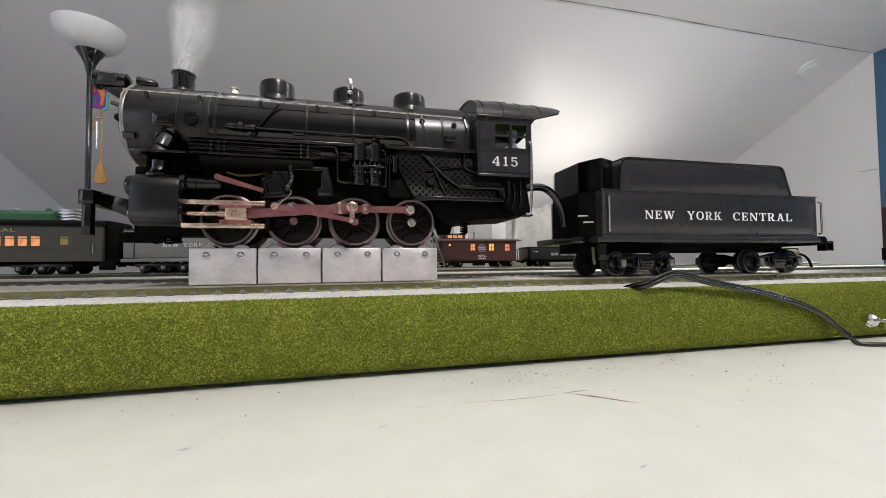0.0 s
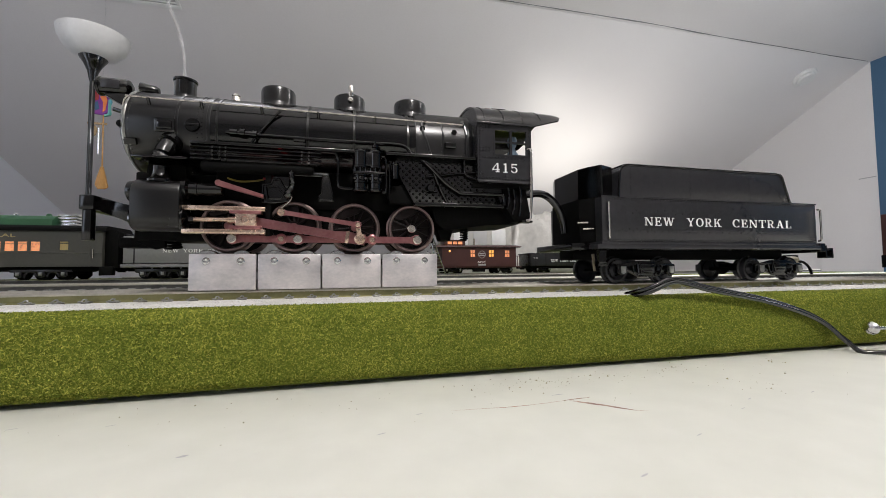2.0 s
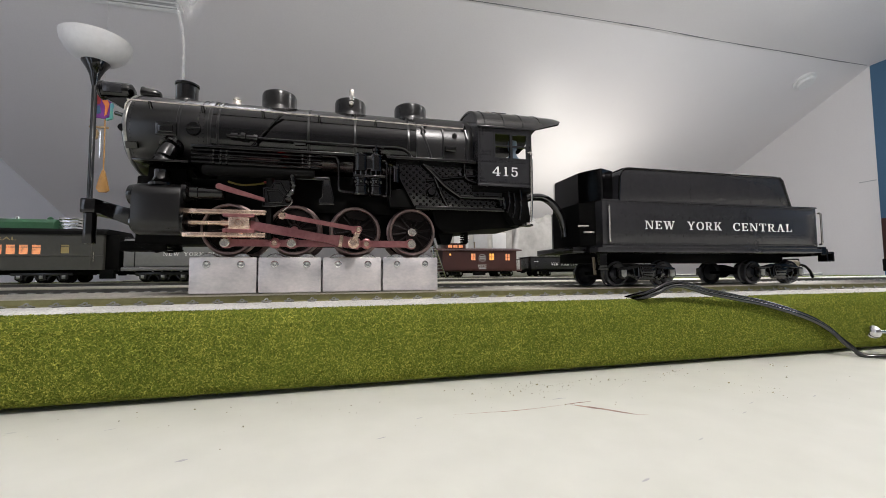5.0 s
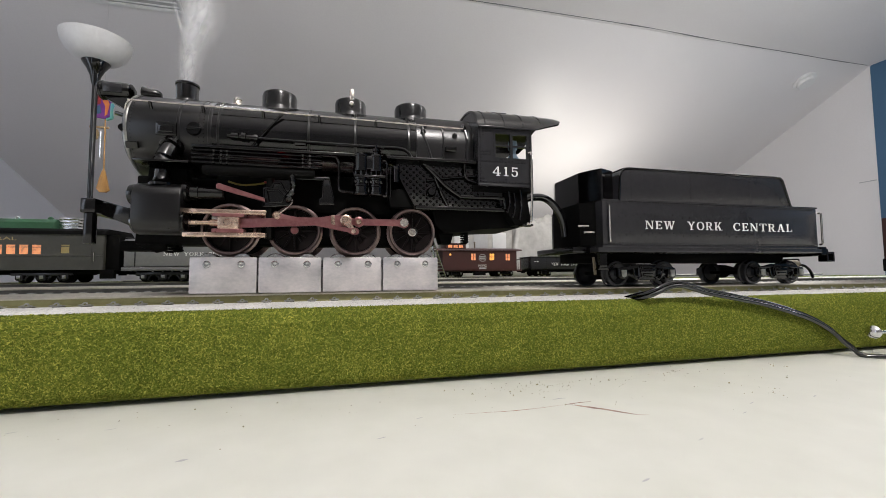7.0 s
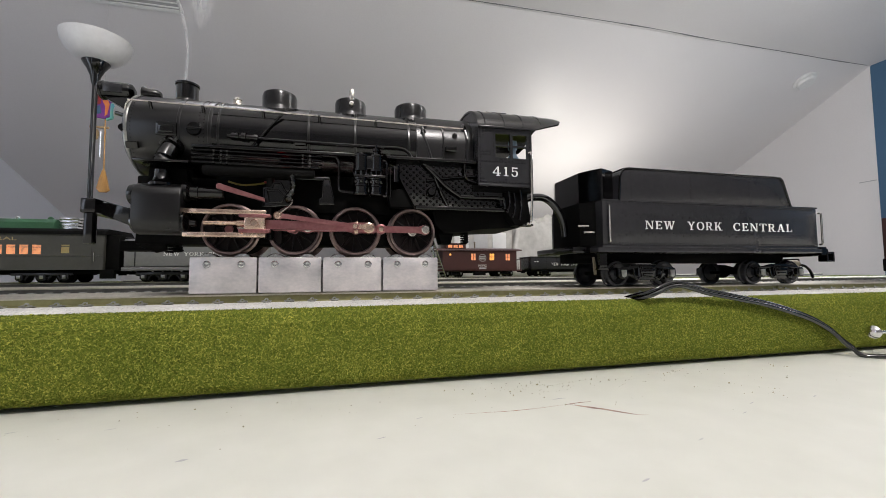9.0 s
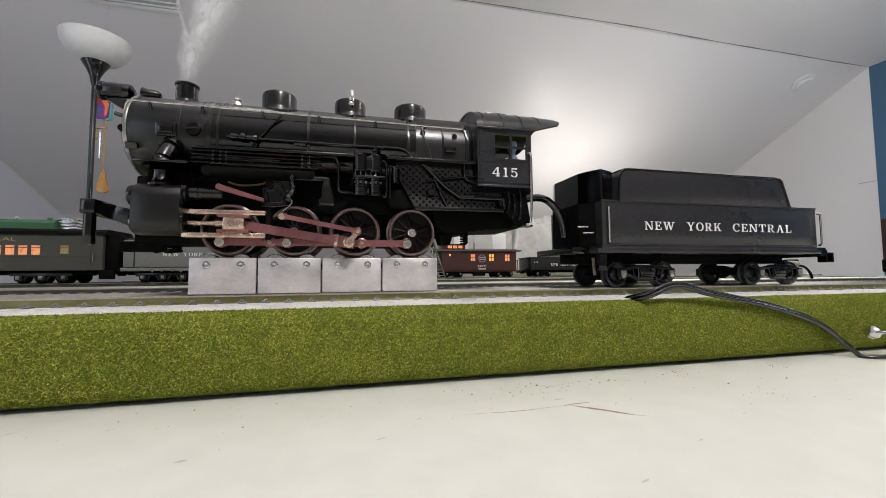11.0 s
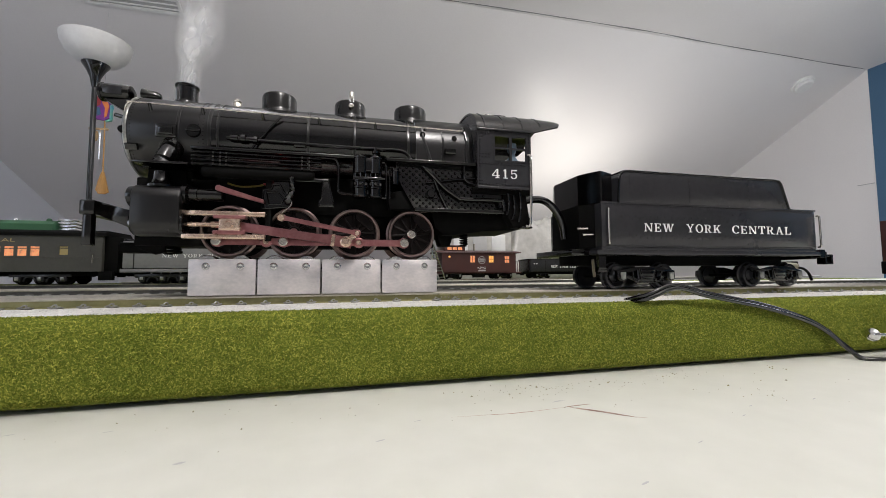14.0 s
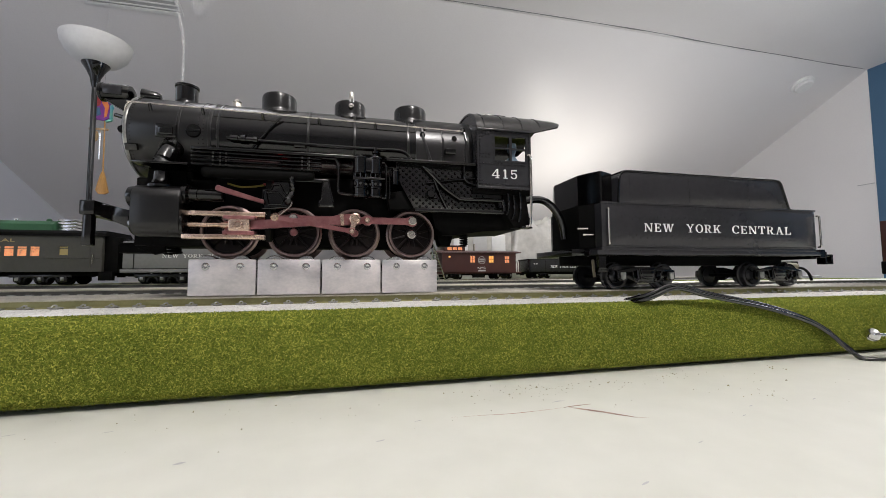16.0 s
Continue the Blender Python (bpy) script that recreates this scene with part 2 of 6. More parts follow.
def lathe(bm, profile, centre, axis="z", n=32, ends=True):
    """Turns (radius, height) pairs round an axis through centre."""
    rings = []
    for r, h in profile:
        ring = []
        for i in range(n):
            a = 2 * math.pi * i / n
            u, v = r * math.cos(a), r * math.sin(a)
            p = {"z": (u, v, h), "x": (h, u, v), "y": (u, h, v)}[axis]
            ring.append(bm.verts.new([(c + q) * K for c, q in zip(centre, p)]))
        rings.append(ring)
    for a, b in zip(rings, rings[1:]):
        for i in range(n):
            bm.faces.new((a[i], a[(i + 1) % n], b[(i + 1) % n], b[i]))
    if ends:
        bm.faces.new(rings[0][::-1])
        bm.faces.new(rings[-1])
    return bm


def rod(bm, p, q, r, n=10):
    return tube(bm, [p, q], r, n)


def smooth_path(pts, steps=6):
    pts = [Vector(p) for p in pts]
    out = []
    for i in range(len(pts) - 1):
        a, b, c, d = pts[max(0, i - 1)], pts[i], pts[i + 1], pts[min(len(pts) - 1, i + 2)]
        for s in range(steps):
            t = s / steps
            out.append(0.5 * (2 * b + (c - a) * t + (2 * a - 5 * b + 4 * c - d) * t * t + (3 * b - a - 3 * c + d) * t ** 3))
    return out + [pts[-1]]


def tube(bm, pts, r, n=10):
    """A round tube along points; r is one radius or one for each point."""
    pts = [Vector(p) for p in pts]
    rs = r if isinstance(r, (list, tuple)) else [r] * len(pts)
    rings, up = [], Vector((0.13, 0.27, 0.95)).normalized()
    for i, p in enumerate(pts):
        d = (pts[min(i + 1, len(pts) - 1)] - pts[max(i - 1, 0)]).normalized()
        side = d.cross(up)
        if side.length < 0.05:
            side = d.cross(Vector((1, 0, 0)))
        side.normalize()
        w = side.cross(d).normalized()
        rings.append([bm.verts.new((p + rs[i] * (side * math.cos(2 * math.pi * k / n) + w * math.sin(2 * math.pi * k / n))) * K) for k in range(n)])
    for a, b in zip(rings, rings[1:]):
        for k in range(n):
            bm.faces.new((a[k], a[(k + 1) % n], b[(k + 1) % n], b[k]))
    bm.faces.new(rings[0][::-1])
    bm.faces.new(rings[-1])
    return bm


def rivets(bm, places, r=0.38, axis="y", sign=-1):
    for x, y, z in places:
        low, top = [], []
        for k in range(6):
            a = math.pi * k / 3
            u, v = math.cos(a), math.sin(a)
            for ring, rad, h in ((low, r, 0.0), (top, r * 0.5, r * 0.85)):
                d = {"y": (u * rad, sign * h, v * rad), "x": (sign * h, u * rad, v * rad)}[axis]
                ring.append(bm.verts.new(((x + d[0]) * K, (y + d[1]) * K, (z + d[2]) * K)))
        bm.faces.new(top)
        for k in range(6):
            bm.faces.new((low[k], low[(k + 1) % 6], top[(k + 1) % 6], top[k]))
    return bm


def letters(text, x0, x1, z0, z1, y, bold=0.02, depth=0.15):
    """The text as a flat mesh that faces -y, stretched to the box x0..x1, z0..z1."""
    cu = bpy.data.curves.new("lettering", "FONT")
    cu.body, cu.size, cu.offset = text, 1.0, bold
    ob = new("lettering", cu)
    bpy.context.view_layer.update()
    me = bpy.data.meshes.new_from_object(ob)
    bpy.data.objects.remove(ob)
    bm = bmesh.new()
    bm.from_mesh(me)
    bpy.data.meshes.remove(me)
    xs, ys = [v.co.x for v in bm.verts], [v.co.y for v in bm.verts]
    a, b, c, d = min(xs), max(xs), min(ys), max(ys)
    for v in bm.verts:
        v.co = Vector(((x0 + (v.co.x - a) / (b - a) * (x1 - x0)) * K, y * K, (z0 + (v.co.y - c) / (d - c) * (z1 - z0)) * K))
    bmesh.ops.remove_doubles(bm, verts=bm.verts, dist=0.000001)
    r = bmesh.ops.extrude_face_region(bm, geom=bm.faces[:])
    for v in r["geom"]:
        if isinstance(v, bmesh.types.BMVert):
            v.co.y -= depth * K
    return bm


def ring(cx, cz, rx, rz, a0, a1, wx, wz, n=14):
    """Quads along an elliptic bow, thick at its sides and thin at its top and foot."""
    out = []
    for i in range(n):
        q = []
        for a, inner_edge in ((i, 0), (i + 1, 0), (i + 1, 1), (i, 1)):
            t = math.radians(a0 + (a1 - a0) * a / n)
            q.append((cx + (rx - wx * inner_edge) * math.cos(t), cz + (rz - wz * inner_edge) * math.sin(t)))
        out.append(q)
    return out


def bar4(x0, x1, z0, z1):
    return [(x0, z0), (x1, z0), (x1, z1), (x0, z1)]


def slant(xa, za, xb, zb, w):
    return [(xa, za), (xa + w, za), (xb + w, zb), (xb, zb)]


FOOT = 0.08
SERIF = {
    "N": (1.0, [bar4(0.10, 0.19, 0, 1), bar4(0.80, 0.89, 0, 1), slant(0.70, 0, 0.08, 1, 0.19), bar4(0, 0.30, 0, FOOT), bar4(0, 0.2, 1 - FOOT, 1), bar4(0.69, 1.0, 1 - FOOT, 1)]),
    "E": (0.78, [bar4(0.09, 0.27, 0, 1), bar4(0, 0.74, 0, FOOT), bar4(0, 0.72, 1 - FOOT, 1), bar4(0.26, 0.5, 0.46, 0.54), bar4(0.67, 0.75, 0, 0.27), bar4(0.65, 0.73, 0.75, 1), bar4(0.48, 0.55, 0.36, 0.64)]),
    "W": (1.36, [slant(0.31, 0, 0.08, 1, 0.18), slant(0.36, 0, 0.62, 1, 0.09), slant(0.82, 0, 0.58, 1, 0.18), slant(0.88, 0, 1.17, 1, 0.09), bar4(0, 0.36, 1 - FOOT, 1), bar4(0.48, 0.82, 1 - FOOT, 1), bar4(1.06, 1.36, 1 - FOOT, 1)]),
    "Y": (0.96, [slant(0.40, 0.42, 0.07, 1, 0.19), slant(0.45, 0.42, 0.76, 1, 0.10), bar4(0.40, 0.58, 0, 0.46), bar4(0.28, 0.70, 0, FOOT), bar4(0, 0.34, 1 - FOOT, 1), bar4(0.66, 0.96, 1 - FOOT, 1)]),
    "O": (0.96, ring(0.48, 0.5, 0.48, 0.52, 0, 360, 0.19, 0.08, 28)),
    "R": (0.94, [bar4(0.09, 0.27, 0, 1), bar4(0, 0.37, 0, FOOT), bar4(0, 0.3, 1 - FOOT, 1), slant(0.62, 0, 0.36, 0.5, 0.19), bar4(0.66, 0.94, 0, FOOT), bar4(0.26, 0.45, 1 - FOOT, 1), bar4(0.26, 0.45, 0.44, 0.52)] + ring(0.45, 0.72, 0.33, 0.28, -90, 90, 0.18, 0.08)),
    "K": (0.98, [bar4(0.09, 0.27, 0, 1), bar4(0, 0.37, 0, FOOT), bar4(0, 0.37, 1 - FOOT, 1), slant(0.25, 0.36, 0.72, 1, 0.10), slant(0.68, 0, 0.38, 0.58, 0.19), bar4(0.58, 0.98, 0, FOOT), bar4(0.60, 0.92, 1 - FOOT, 1)]),
    "C": (0.86, ring(0.48, 0.5, 0.48, 0.52, 48, 318, 0.19, 0.08, 22) + [bar4(0.74, 0.82, 0.64, 0.98)]),
    "T": (0.86, [bar4(0.34, 0.52, 0, 1), bar4(0.22, 0.64, 0, FOOT), bar4(0, 0.86, 1 - FOOT, 1), bar4(0, 0.08, 0.70, 1), bar4(0.78, 0.86, 0.70, 1)]),
    "A": (1.0, [slant(0.12, 0, 0.42, 1, 0.10), slant(0.70, 0, 0.40, 1, 0.19), bar4(0.24, 0.72, 0.30, 0.38), bar4(0, 0.32, 0, FOOT), bar4(0.60, 1.0, 0, FOOT)]),
    "L": (0.76, [bar4(0.09, 0.27, 0, 1), bar4(0, 0.74, 0, FOOT), bar4(0, 0.37, 1 - FOOT, 1), bar4(0.66, 0.74, 0, 0.30)]),
    "4": (0.86, [bar4(0.50, 0.68, 0, 1), bar4(0, 0.84, 0.24, 0.33), slant(0.0, 0.30, 0.50, 1, 0.11), bar4(0.38, 0.80, 0, FOOT)]),
    "1": (0.5, [bar4(0.16, 0.34, 0, 1), bar4(0, 0.5, 0, FOOT), bar4(0.04, 0.2, 0.84, 0.93)]),
    "5": (0.74, [bar4(0.06, 0.15, 0.5, 1), bar4(0.06, 0.66, 0.86, 1), bar4(0, 0.13, 0.12, 0.26)] + ring(0.33, 0.32, 0.37, 0.34, -145, 140, 0.17, 0.08, 20)),
    " ": (0.55, []),
}


def serif_letters(text, x0, x1, z0, z1, y, gap=0.2, depth=0.14):
    """Roman lettering with serifs that faces -y, stretched to the box x0..x1, z0..z1."""
    bm, x = B(), 0.0
    total = sum(SERIF[c][0] + gap for c in text) - gap
    sx = (x1 - x0) / total
    for c in text:
        w, shapes = SERIF[c]
        for k, shape in enumerate(shapes):
            d = depth + 0.009 * (k % 9) if len(shape) == 4 else depth
            prism(bm, [(x0 + (x + a) * sx, z0 + b * (z1 - z0)) for a, b in shape], y, y - d)
        x += w + gap
    return bm


def mesh(name, bm, material, angle=0.6):
    finish(bm, angle)
    me = bpy.data.meshes.new(name)
    bm.to_mesh(me)
    bm.free()
    me.materials.append(material)
    return me


def part(name, bm, material, parent, label="", angle=0.6):
    ob = new(name, mesh(name, bm, material, angle) if isinstance(bm, bmesh.types.BMesh) else bm)
    ob.parent = parent
    if label:
        tagged(ob, label)
    return ob


def thing(name, label, category, place=(0, 0, 0), group="", kind="", data=None):
    ob = new(name, data)
    ob.location = [c * K for c in place]
    if data is None:
        ob.empty_display_size = 0.01
    return tagged(ob, label, category, group, kind)


def solid(name, bm, material, label, category, group="", kind="", place=(0, 0, 0), angle=0.6):
    return thing(name, label, category, place, group, kind, mesh(name, bm, material, angle))


# ---- room ----
FLOOR, CEIL, XE, XW = -800, 1510, 3733, -2420
CREASE, RUN = 1745, -0.4772
KNEE = 4700
KNEEZ = CEIL + RUN * (KNEE - CREASE)
SOUTH = -2600
solid("floor", box(B(), XW - 100, XE + 100, SOUTH - 100, KNEE + 100, FLOOR - 60, FLOOR), CARPET, "grey carpeted attic floor under the table", "floor", kind="structure")
solid("ceiling", box(B(), XW - 100, XE + 100, SOUTH - 100, CREASE, CEIL, CEIL + 60), PAINT, "flat pale grey painted attic ceiling", "ceiling", kind="structure")
solid("ceiling_slope", prism(B(), [(CREASE + 1, CEIL - 1), (KNEE + 100, CEIL + RUN * (KNEE + 100 - CREASE)), (KNEE + 100, CEIL + 60 + RUN * (KNEE + 100 - CREASE)), (CREASE + 1, CEIL + 60)], XW - 100, XE + 100, "x"),
      SLOPE, "sloping pale grey painted attic ceiling", "ceiling", kind="structure")
solid("wall_north", box(B(), XW, XE, KNEE, KNEE + 90, FLOOR, KNEEZ - 1), PAINT, "low pale grey knee wall under the slope", "wall", kind="structure")
# unseen closing wall; its tone shapes the reflections on the locomotive
solid("wall_south", box(B(), XW, XE, SOUTH - 90, SOUTH, FLOOR, CEIL), TAUPE, "unseen taupe grey wall, toned for reflections in the locomotive", "wall", kind="structure")
def gable(x0, x1):
    return prism(B(), [(CREASE, FLOOR), (KNEE, FLOOR), (KNEE, KNEEZ), (CREASE, CEIL)], x0, x1, "x")


solid("wall_east", gable(XE, XE + 90), PAINT, "pale grey gable wall under the slope", "wall", kind="structure")
solid("wall_east_blue", box(B(), XE, XE + 90, SOUTH, CREASE - 1, FLOOR, CEIL), BLUE, "blue painted end wall beside the grey gable", "wall", kind="structure")
solid("wall_west", gable(XW - 90, XW), LILAC, "pale grey gable wall under the slope, cool light put into its lilac tone", "wall", kind="structure")
solid("wall_west_front", box(B(), XW - 90, XW, SOUTH, CREASE - 1, FLOOR, CEIL), PAINT, "pale grey painted end wall", "wall", kind="structure")

# the crease between flat and sloping ceiling: a slightly wavy taped joint, its shading put in as grey
bm = B()
pts = [(x, CREASE - 3 - 22 * math.exp(-((x - 1500) / 900) ** 2) + 2 * math.sin(x * 0.006), CEIL - 0.5 + math.sin(x * 0.011)) for x in range(XW, XE, 120)]
tube(bm, pts, [2.9 + 1.1 * math.sin(i * 1.7) for i in range(len(pts))], 6)
solid("trim", bm, SLATE, "wavy joint along the ceiling crease, its shading put in as grey", "trim", kind="structure")

# bodies for the added globe lights, all out of view
for (x, y, z), watts, radius, colour in LAMPS:
    lamp = thing("added_globe", "unseen white globe lamp added under the flat ceiling", "lamp", (x * 1000, y * 1000, CEIL), "globe lamps")
    part("canopy", lathe(B(), [(60, 0), (58, -20), (9, -30), (9, z * 1000 - CEIL + 100)], (0, 0, 0)), WHITE, lamp)
    bm = B()
    bmesh.ops.create_uvsphere(bm, u_segments=24, v_segments=16, radius=max(0.03, radius * 0.96), matrix=Matrix.Translation((0, 0, z - CEIL * K)))
    part("globe", bm, BULB, lamp, "glowing white globe of the added lamp").visible_shadow = False
# paper lamps added out of view, for upright highlights and fill
for x, y, glowing in ((2060, 330, ADDEDWARM), (-1750, 700, ADDEDCOOL), (-1500, -1450, ADDEDCOOL)):
    tall = thing("added_paper_lamp", "unseen tall glowing paper lamp added beside the table", "lamp", (x, y, FLOOR), "paper floor lamps")
    part("base", lathe(B(), [(0.1, 0), (150, 0), (150, 14), (20, 22), (12, 30), (12, 480)], (0, 0, 0)), DULL, tall)
    part("shade", lathe(B(), [(0.1, 470), (120, 470), (125, 476)] + [(125 + 3 * (k % 2), 476 + 32 * k) for k in range(1, 40)] + [(120, 1760), (0.1, 1760)], (0, 0, 0), n=28), glowing, tall, "glowing white shade of the added paper lamp")
# assumed body for the unseen uplighter
up = thing("uplighter", "unseen short uplighter behind the layout, for the glow on the slope", "lamp", (1840, 2420, FLOOR))
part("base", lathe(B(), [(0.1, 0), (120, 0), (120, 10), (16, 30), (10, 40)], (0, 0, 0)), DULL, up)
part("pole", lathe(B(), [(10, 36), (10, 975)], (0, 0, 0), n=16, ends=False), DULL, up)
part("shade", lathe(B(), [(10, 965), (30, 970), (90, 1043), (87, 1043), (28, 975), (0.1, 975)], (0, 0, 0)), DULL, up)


def on_slope(x, y, off=0.0):
    c, s = math.cos(math.atan(RUN)), math.sin(math.atan(RUN))
    return Matrix.Translation((x * K, (y + s * off) * K, (CEIL + RUN * (y - CREASE) - c * off) * K)) @ Matrix.Rotation(math.atan(RUN), 4, "X") @ Matrix.Rotation(math.pi, 4, "X")


det = thing("smoke_detector", "round white smoke detector on the sloping ceiling", "detector")
det.matrix_world = on_slope(3325, 1905)
part("base", lathe(B(), [(74, 0), (74, 12), (68, 18), (0.1, 18)], (0, 0, 0)), WHITE, det)
part("cover", lathe(B(), [(58, 17), (58, 30), (50, 40), (0.1, 43)], (0, 0, 0)), WHITE, det)

vent = thing("ceiling_vent", "white slatted air vent in the sloping ceiling", "vent")
vent.matrix_world = on_slope(-1080, 1893) @ Matrix.Diagonal((0.88, 0.94, 1, 1))
bm = B()
for a in ((-250, 250, -130, -112), (-250, 250, 112, 130), (-250, -232, -112, 112), (232, 250, -112, 112)):
    box(bm, *a, 0, 9, 2)
part("frame", bm, WHITE, vent)
part("backing", box(B(), -232, 232, -112, 112, 0.5, 1.5), GREYMARK, vent)
slat = None
for i in range(9):
    if slat is None:
        slat = part("slat", box(B(), -232, 232, -3, 3, 1.5, 8, 1), WHITE, vent)
        me = slat.data
    else:
        slat = part("slat", me, WHITE, vent)
    slat.location.y = (-100 + 25 * i) * K

solid("wall_mark", box(B(), XE - 5, XE, 1752, 1850, 655, 661), GREYMARK, "thin dark bracket strip on the gable wall", "bracket")

# floor lamp
lamp = thing("floor_lamp", "black torchiere floor lamp with white glass bowl", "lamp", (-965, 1500, FLOOR))
part("base", lathe(B(), [(0.1, 0), (140, 0), (140, 10), (120, 22), (20, 34), (12, 40)], (0, 0, 0), n=40), DULL, lamp)
part("pole", lathe(B(), [(9, 36), (9, 1555)], (0, 0, 0), n=20, ends=False), BLACK, lamp)
part("socket_cup", lathe(B(), [(9, 1540), (13, 1556), (17, 1580), (28, 1606), (44, 1632), (44, 1636), (0.1, 1636)], (0, 0, 0), n=40), BLACK, lamp)
part("shade", lathe(B(), [(0.1, 1634), (44, 1634), (74, 1650), (95, 1673), (107, 1698), (112, 1724), (109, 1724), (104, 1700), (92, 1677), (71, 1655), (42, 1640), (0.1, 1640)], (0, 0, 0), n=48),
     GLASSY, lamp, "frosted white glass bowl")

# wind chime
chime = thing("wind_chime", "colourful wind chime with wooden clapper hung from the ceiling", "wind chime", (-985, 1600, CEIL))
part("cord", rod(B(), (0, 0, 0), (0, 0, -750), 0.4, 6), GREYMARK, chime)
part("banner", prism(B(), [(-28, -752), (18, -748), (26, -800), (22, -850), (4, -862), (-30, -858), (-34, -800)], -4, 4, bevel=1.5), PURPLE, chime, "purple painted plaque")
part("ornament", prism(B(), [(0, -765), (12, -778), (22, -800), (14, -845), (5, -852), (8, -810), (-4, -790)], -7, -4.5, bevel=1), ORANGE, chime, "orange painted figure shape")
part("edging", prism(B(), [(24, -795), (31, -797), (30, -862), (10, -868), (10, -860), (24, -856)], -5, 5, bevel=1), TEAL, chime, "blue green edging")
part("top_edging", prism(B(), [(-28, -745), (2, -738), (18, -746), (-26, -754)], -5, 5, bevel=1), TEAL, chime)
part("ornament", prism(B(), [(-30, -770), (-18, -762), (-8, -772), (-10, -800), (-24, -806)], -6.5, -4.2, bevel=1), RED, chime, "red painted shape")
part("ornament", prism(B(), [(-26, -812), (-12, -808), (-6, -838), (-20, -846)], -6.5, -4.2, bevel=1), BLUE, chime, "blue painted shape")
part("wire_edging", tube(B(), [(20, -5, -776), (36, -5, -780), (30, -5, -792), (38, -5, -806), (31, -5, -828), (37, -5, -858), (22, -5, -862)], 1.5, 6), TEAL, chime, "blue zigzag edging")
part("fish_charm", prism(B(), [(-26, -905), (-18, -908), (-14, -925), (-18, -945), (-24, -950), (-30, -930)], -3, 3, bevel=1), WOOD, chime, "pale wooden charm")
part("crossbar", box(B(), -48, 20, -4, 4, -902, -894, 2), WOOD, chime)
for i, (x, z0, z1) in enumerate(((-40, -915, -1010), (-30, -915, -1035), (-8, -915, -1022))):
    part("chime_tube", rod(B(), (x, 0, z0), (x + 1, 0, z1), 3.2, 8), STEEL, chime)
    part("string", rod(B(), (x, 0, -900), (x, 0, z0), 0.7, 5), WOOD, chime)
part("clapper_cord", rod(B(), (6, 0, -862), (8, 0, -1080), 2.6, 8), AMBER, chime)
part("clapper", prism(B(), [(4, -1075), (12, -1075), (22, -1120), (31, -1158), (20, -1166), (-4, -1166), (-14, -1150), (-6, -1115)], -5, 5, bevel=2), AMBER, chime, "amber wooden paddle")

# ---- table and layout board ----
TZ = -44.4
SOLE = -42.9
table = thing("table", "white painted plywood layout table with paint wear", "table", (0, 0, TZ))
part("tabletop", box(B(), -1500, 1900, -900, 1080, -18, 0, 1), TABLE, table)
for x, y in ((-1400, -820), (1800, -820), (-1400, 1000), (1800, 1000)):
    part("leg", box(B(), x - 35, x + 35, y - 35, y + 35, FLOOR - TZ, -18, 3), WOOD, table)

BACK = 950
prof = [(-46, -6), (-50, -6.4), (-53.2, -8.5), (-55, -12), (-55.3, -22), (-54.6, -32), (-53.4, -38.4), (-51, -41.6), (-47, SOLE), (BACK, SOLE), (BACK, -7.2), (-25, -7.2), (-30, -6.2)]
bm = B()
prism(bm, prof[::-1], -1100, 1400, "x")
board = solid("layout_board", bm, TURF, "thick layout board wrapped in green turf mat", "layout board", kind="structure")

# near-black foot added and set back, for the shadow gap under the turf
part("foot", box(B(), -1090, 1390, -36, BACK - 10, TZ, SOLE), DULL, board, "near-black recessed foot added under the board for its shadow gap")

rng = np.random.default_rng(4)


def fibres(name, count, sampler, size, material, parent, wide=0.19):
    """Tiny bent blades scattered over a surface: one joined mesh."""
    p, nrm = sampler(count)
    d = rng.normal(size=(count, 3))
    d -= nrm * (d * nrm).sum(1)[:, None] * 0.65
    d /= np.linalg.norm(d, axis=1)[:, None]
    s = np.cross(d, nrm + 0.3 * rng.normal(size=(count, 3)))
    s /= np.linalg.norm(s, axis=1)[:, None]
    ln = (size * rng.uniform(0.5, 1.3, count))[:, None]
    w = (wide * size * rng.uniform(0.7, 1.4, count))[:, None]
    lift = nrm * rng.uniform(0.03, 0.4, count)[:, None]
    a, b = p + lift * 0.3 - d * ln / 2, p + lift + d * ln / 2
    verts = np.stack([a - s * w, a + s * w, b + s * w * 0.6, b - s * w * 0.6], 1).reshape(-1, 3) * K
    faces = np.arange(count * 4).reshape(-1, 4)
    me = bpy.data.meshes.new(name)
    me.from_pydata(verts.tolist(), [], faces.tolist())
    me.materials.append(material)
    ob = part(name, me, material, parent)
    return tagged(ob, kind="stuff")


front = np.array([(-47.5, -6.1), (-50, -6.4), (-53.2, -8.5), (-55, -12), (-55.3, -22), (-54.6, -32), (-53.4, -38.4), (-51, -41.6)])


def on_front(count):
    seg = np.diff(front, axis=0)
    ln = np.linalg.norm(seg, axis=1)
    k = rng.choice(len(seg), count, p=ln / ln.sum())
    u = rng.uniform(0, 1, count)[:, None]
    q = front[k] + seg[k] * u
    nr = np.stack([seg[k][:, 1], -seg[k][:, 0]], 1) / ln[k][:, None]
    x = -225 + 900 * rng.beta(1.0, 1.3, count)
    p = np.stack([x, q[:, 0], q[:, 1]], 1)
    n3 = np.stack([np.zeros(count), nr[:, 0], nr[:, 1]], 1)
    n3[n3[:, 1] > 0] *= -1
    return p, n3


fibres("turf_fibre", 200000, on_front, 1.15, BLADE, board, 0.17)


def on_top(count):
    x, y = rng.uniform(-500, 700, count), rng.uniform(40, 420, count)
    return np.stack([x, y, np.full(count, -7.2)], 1), np.tile([0.0, 0, 1.0], (count, 1))


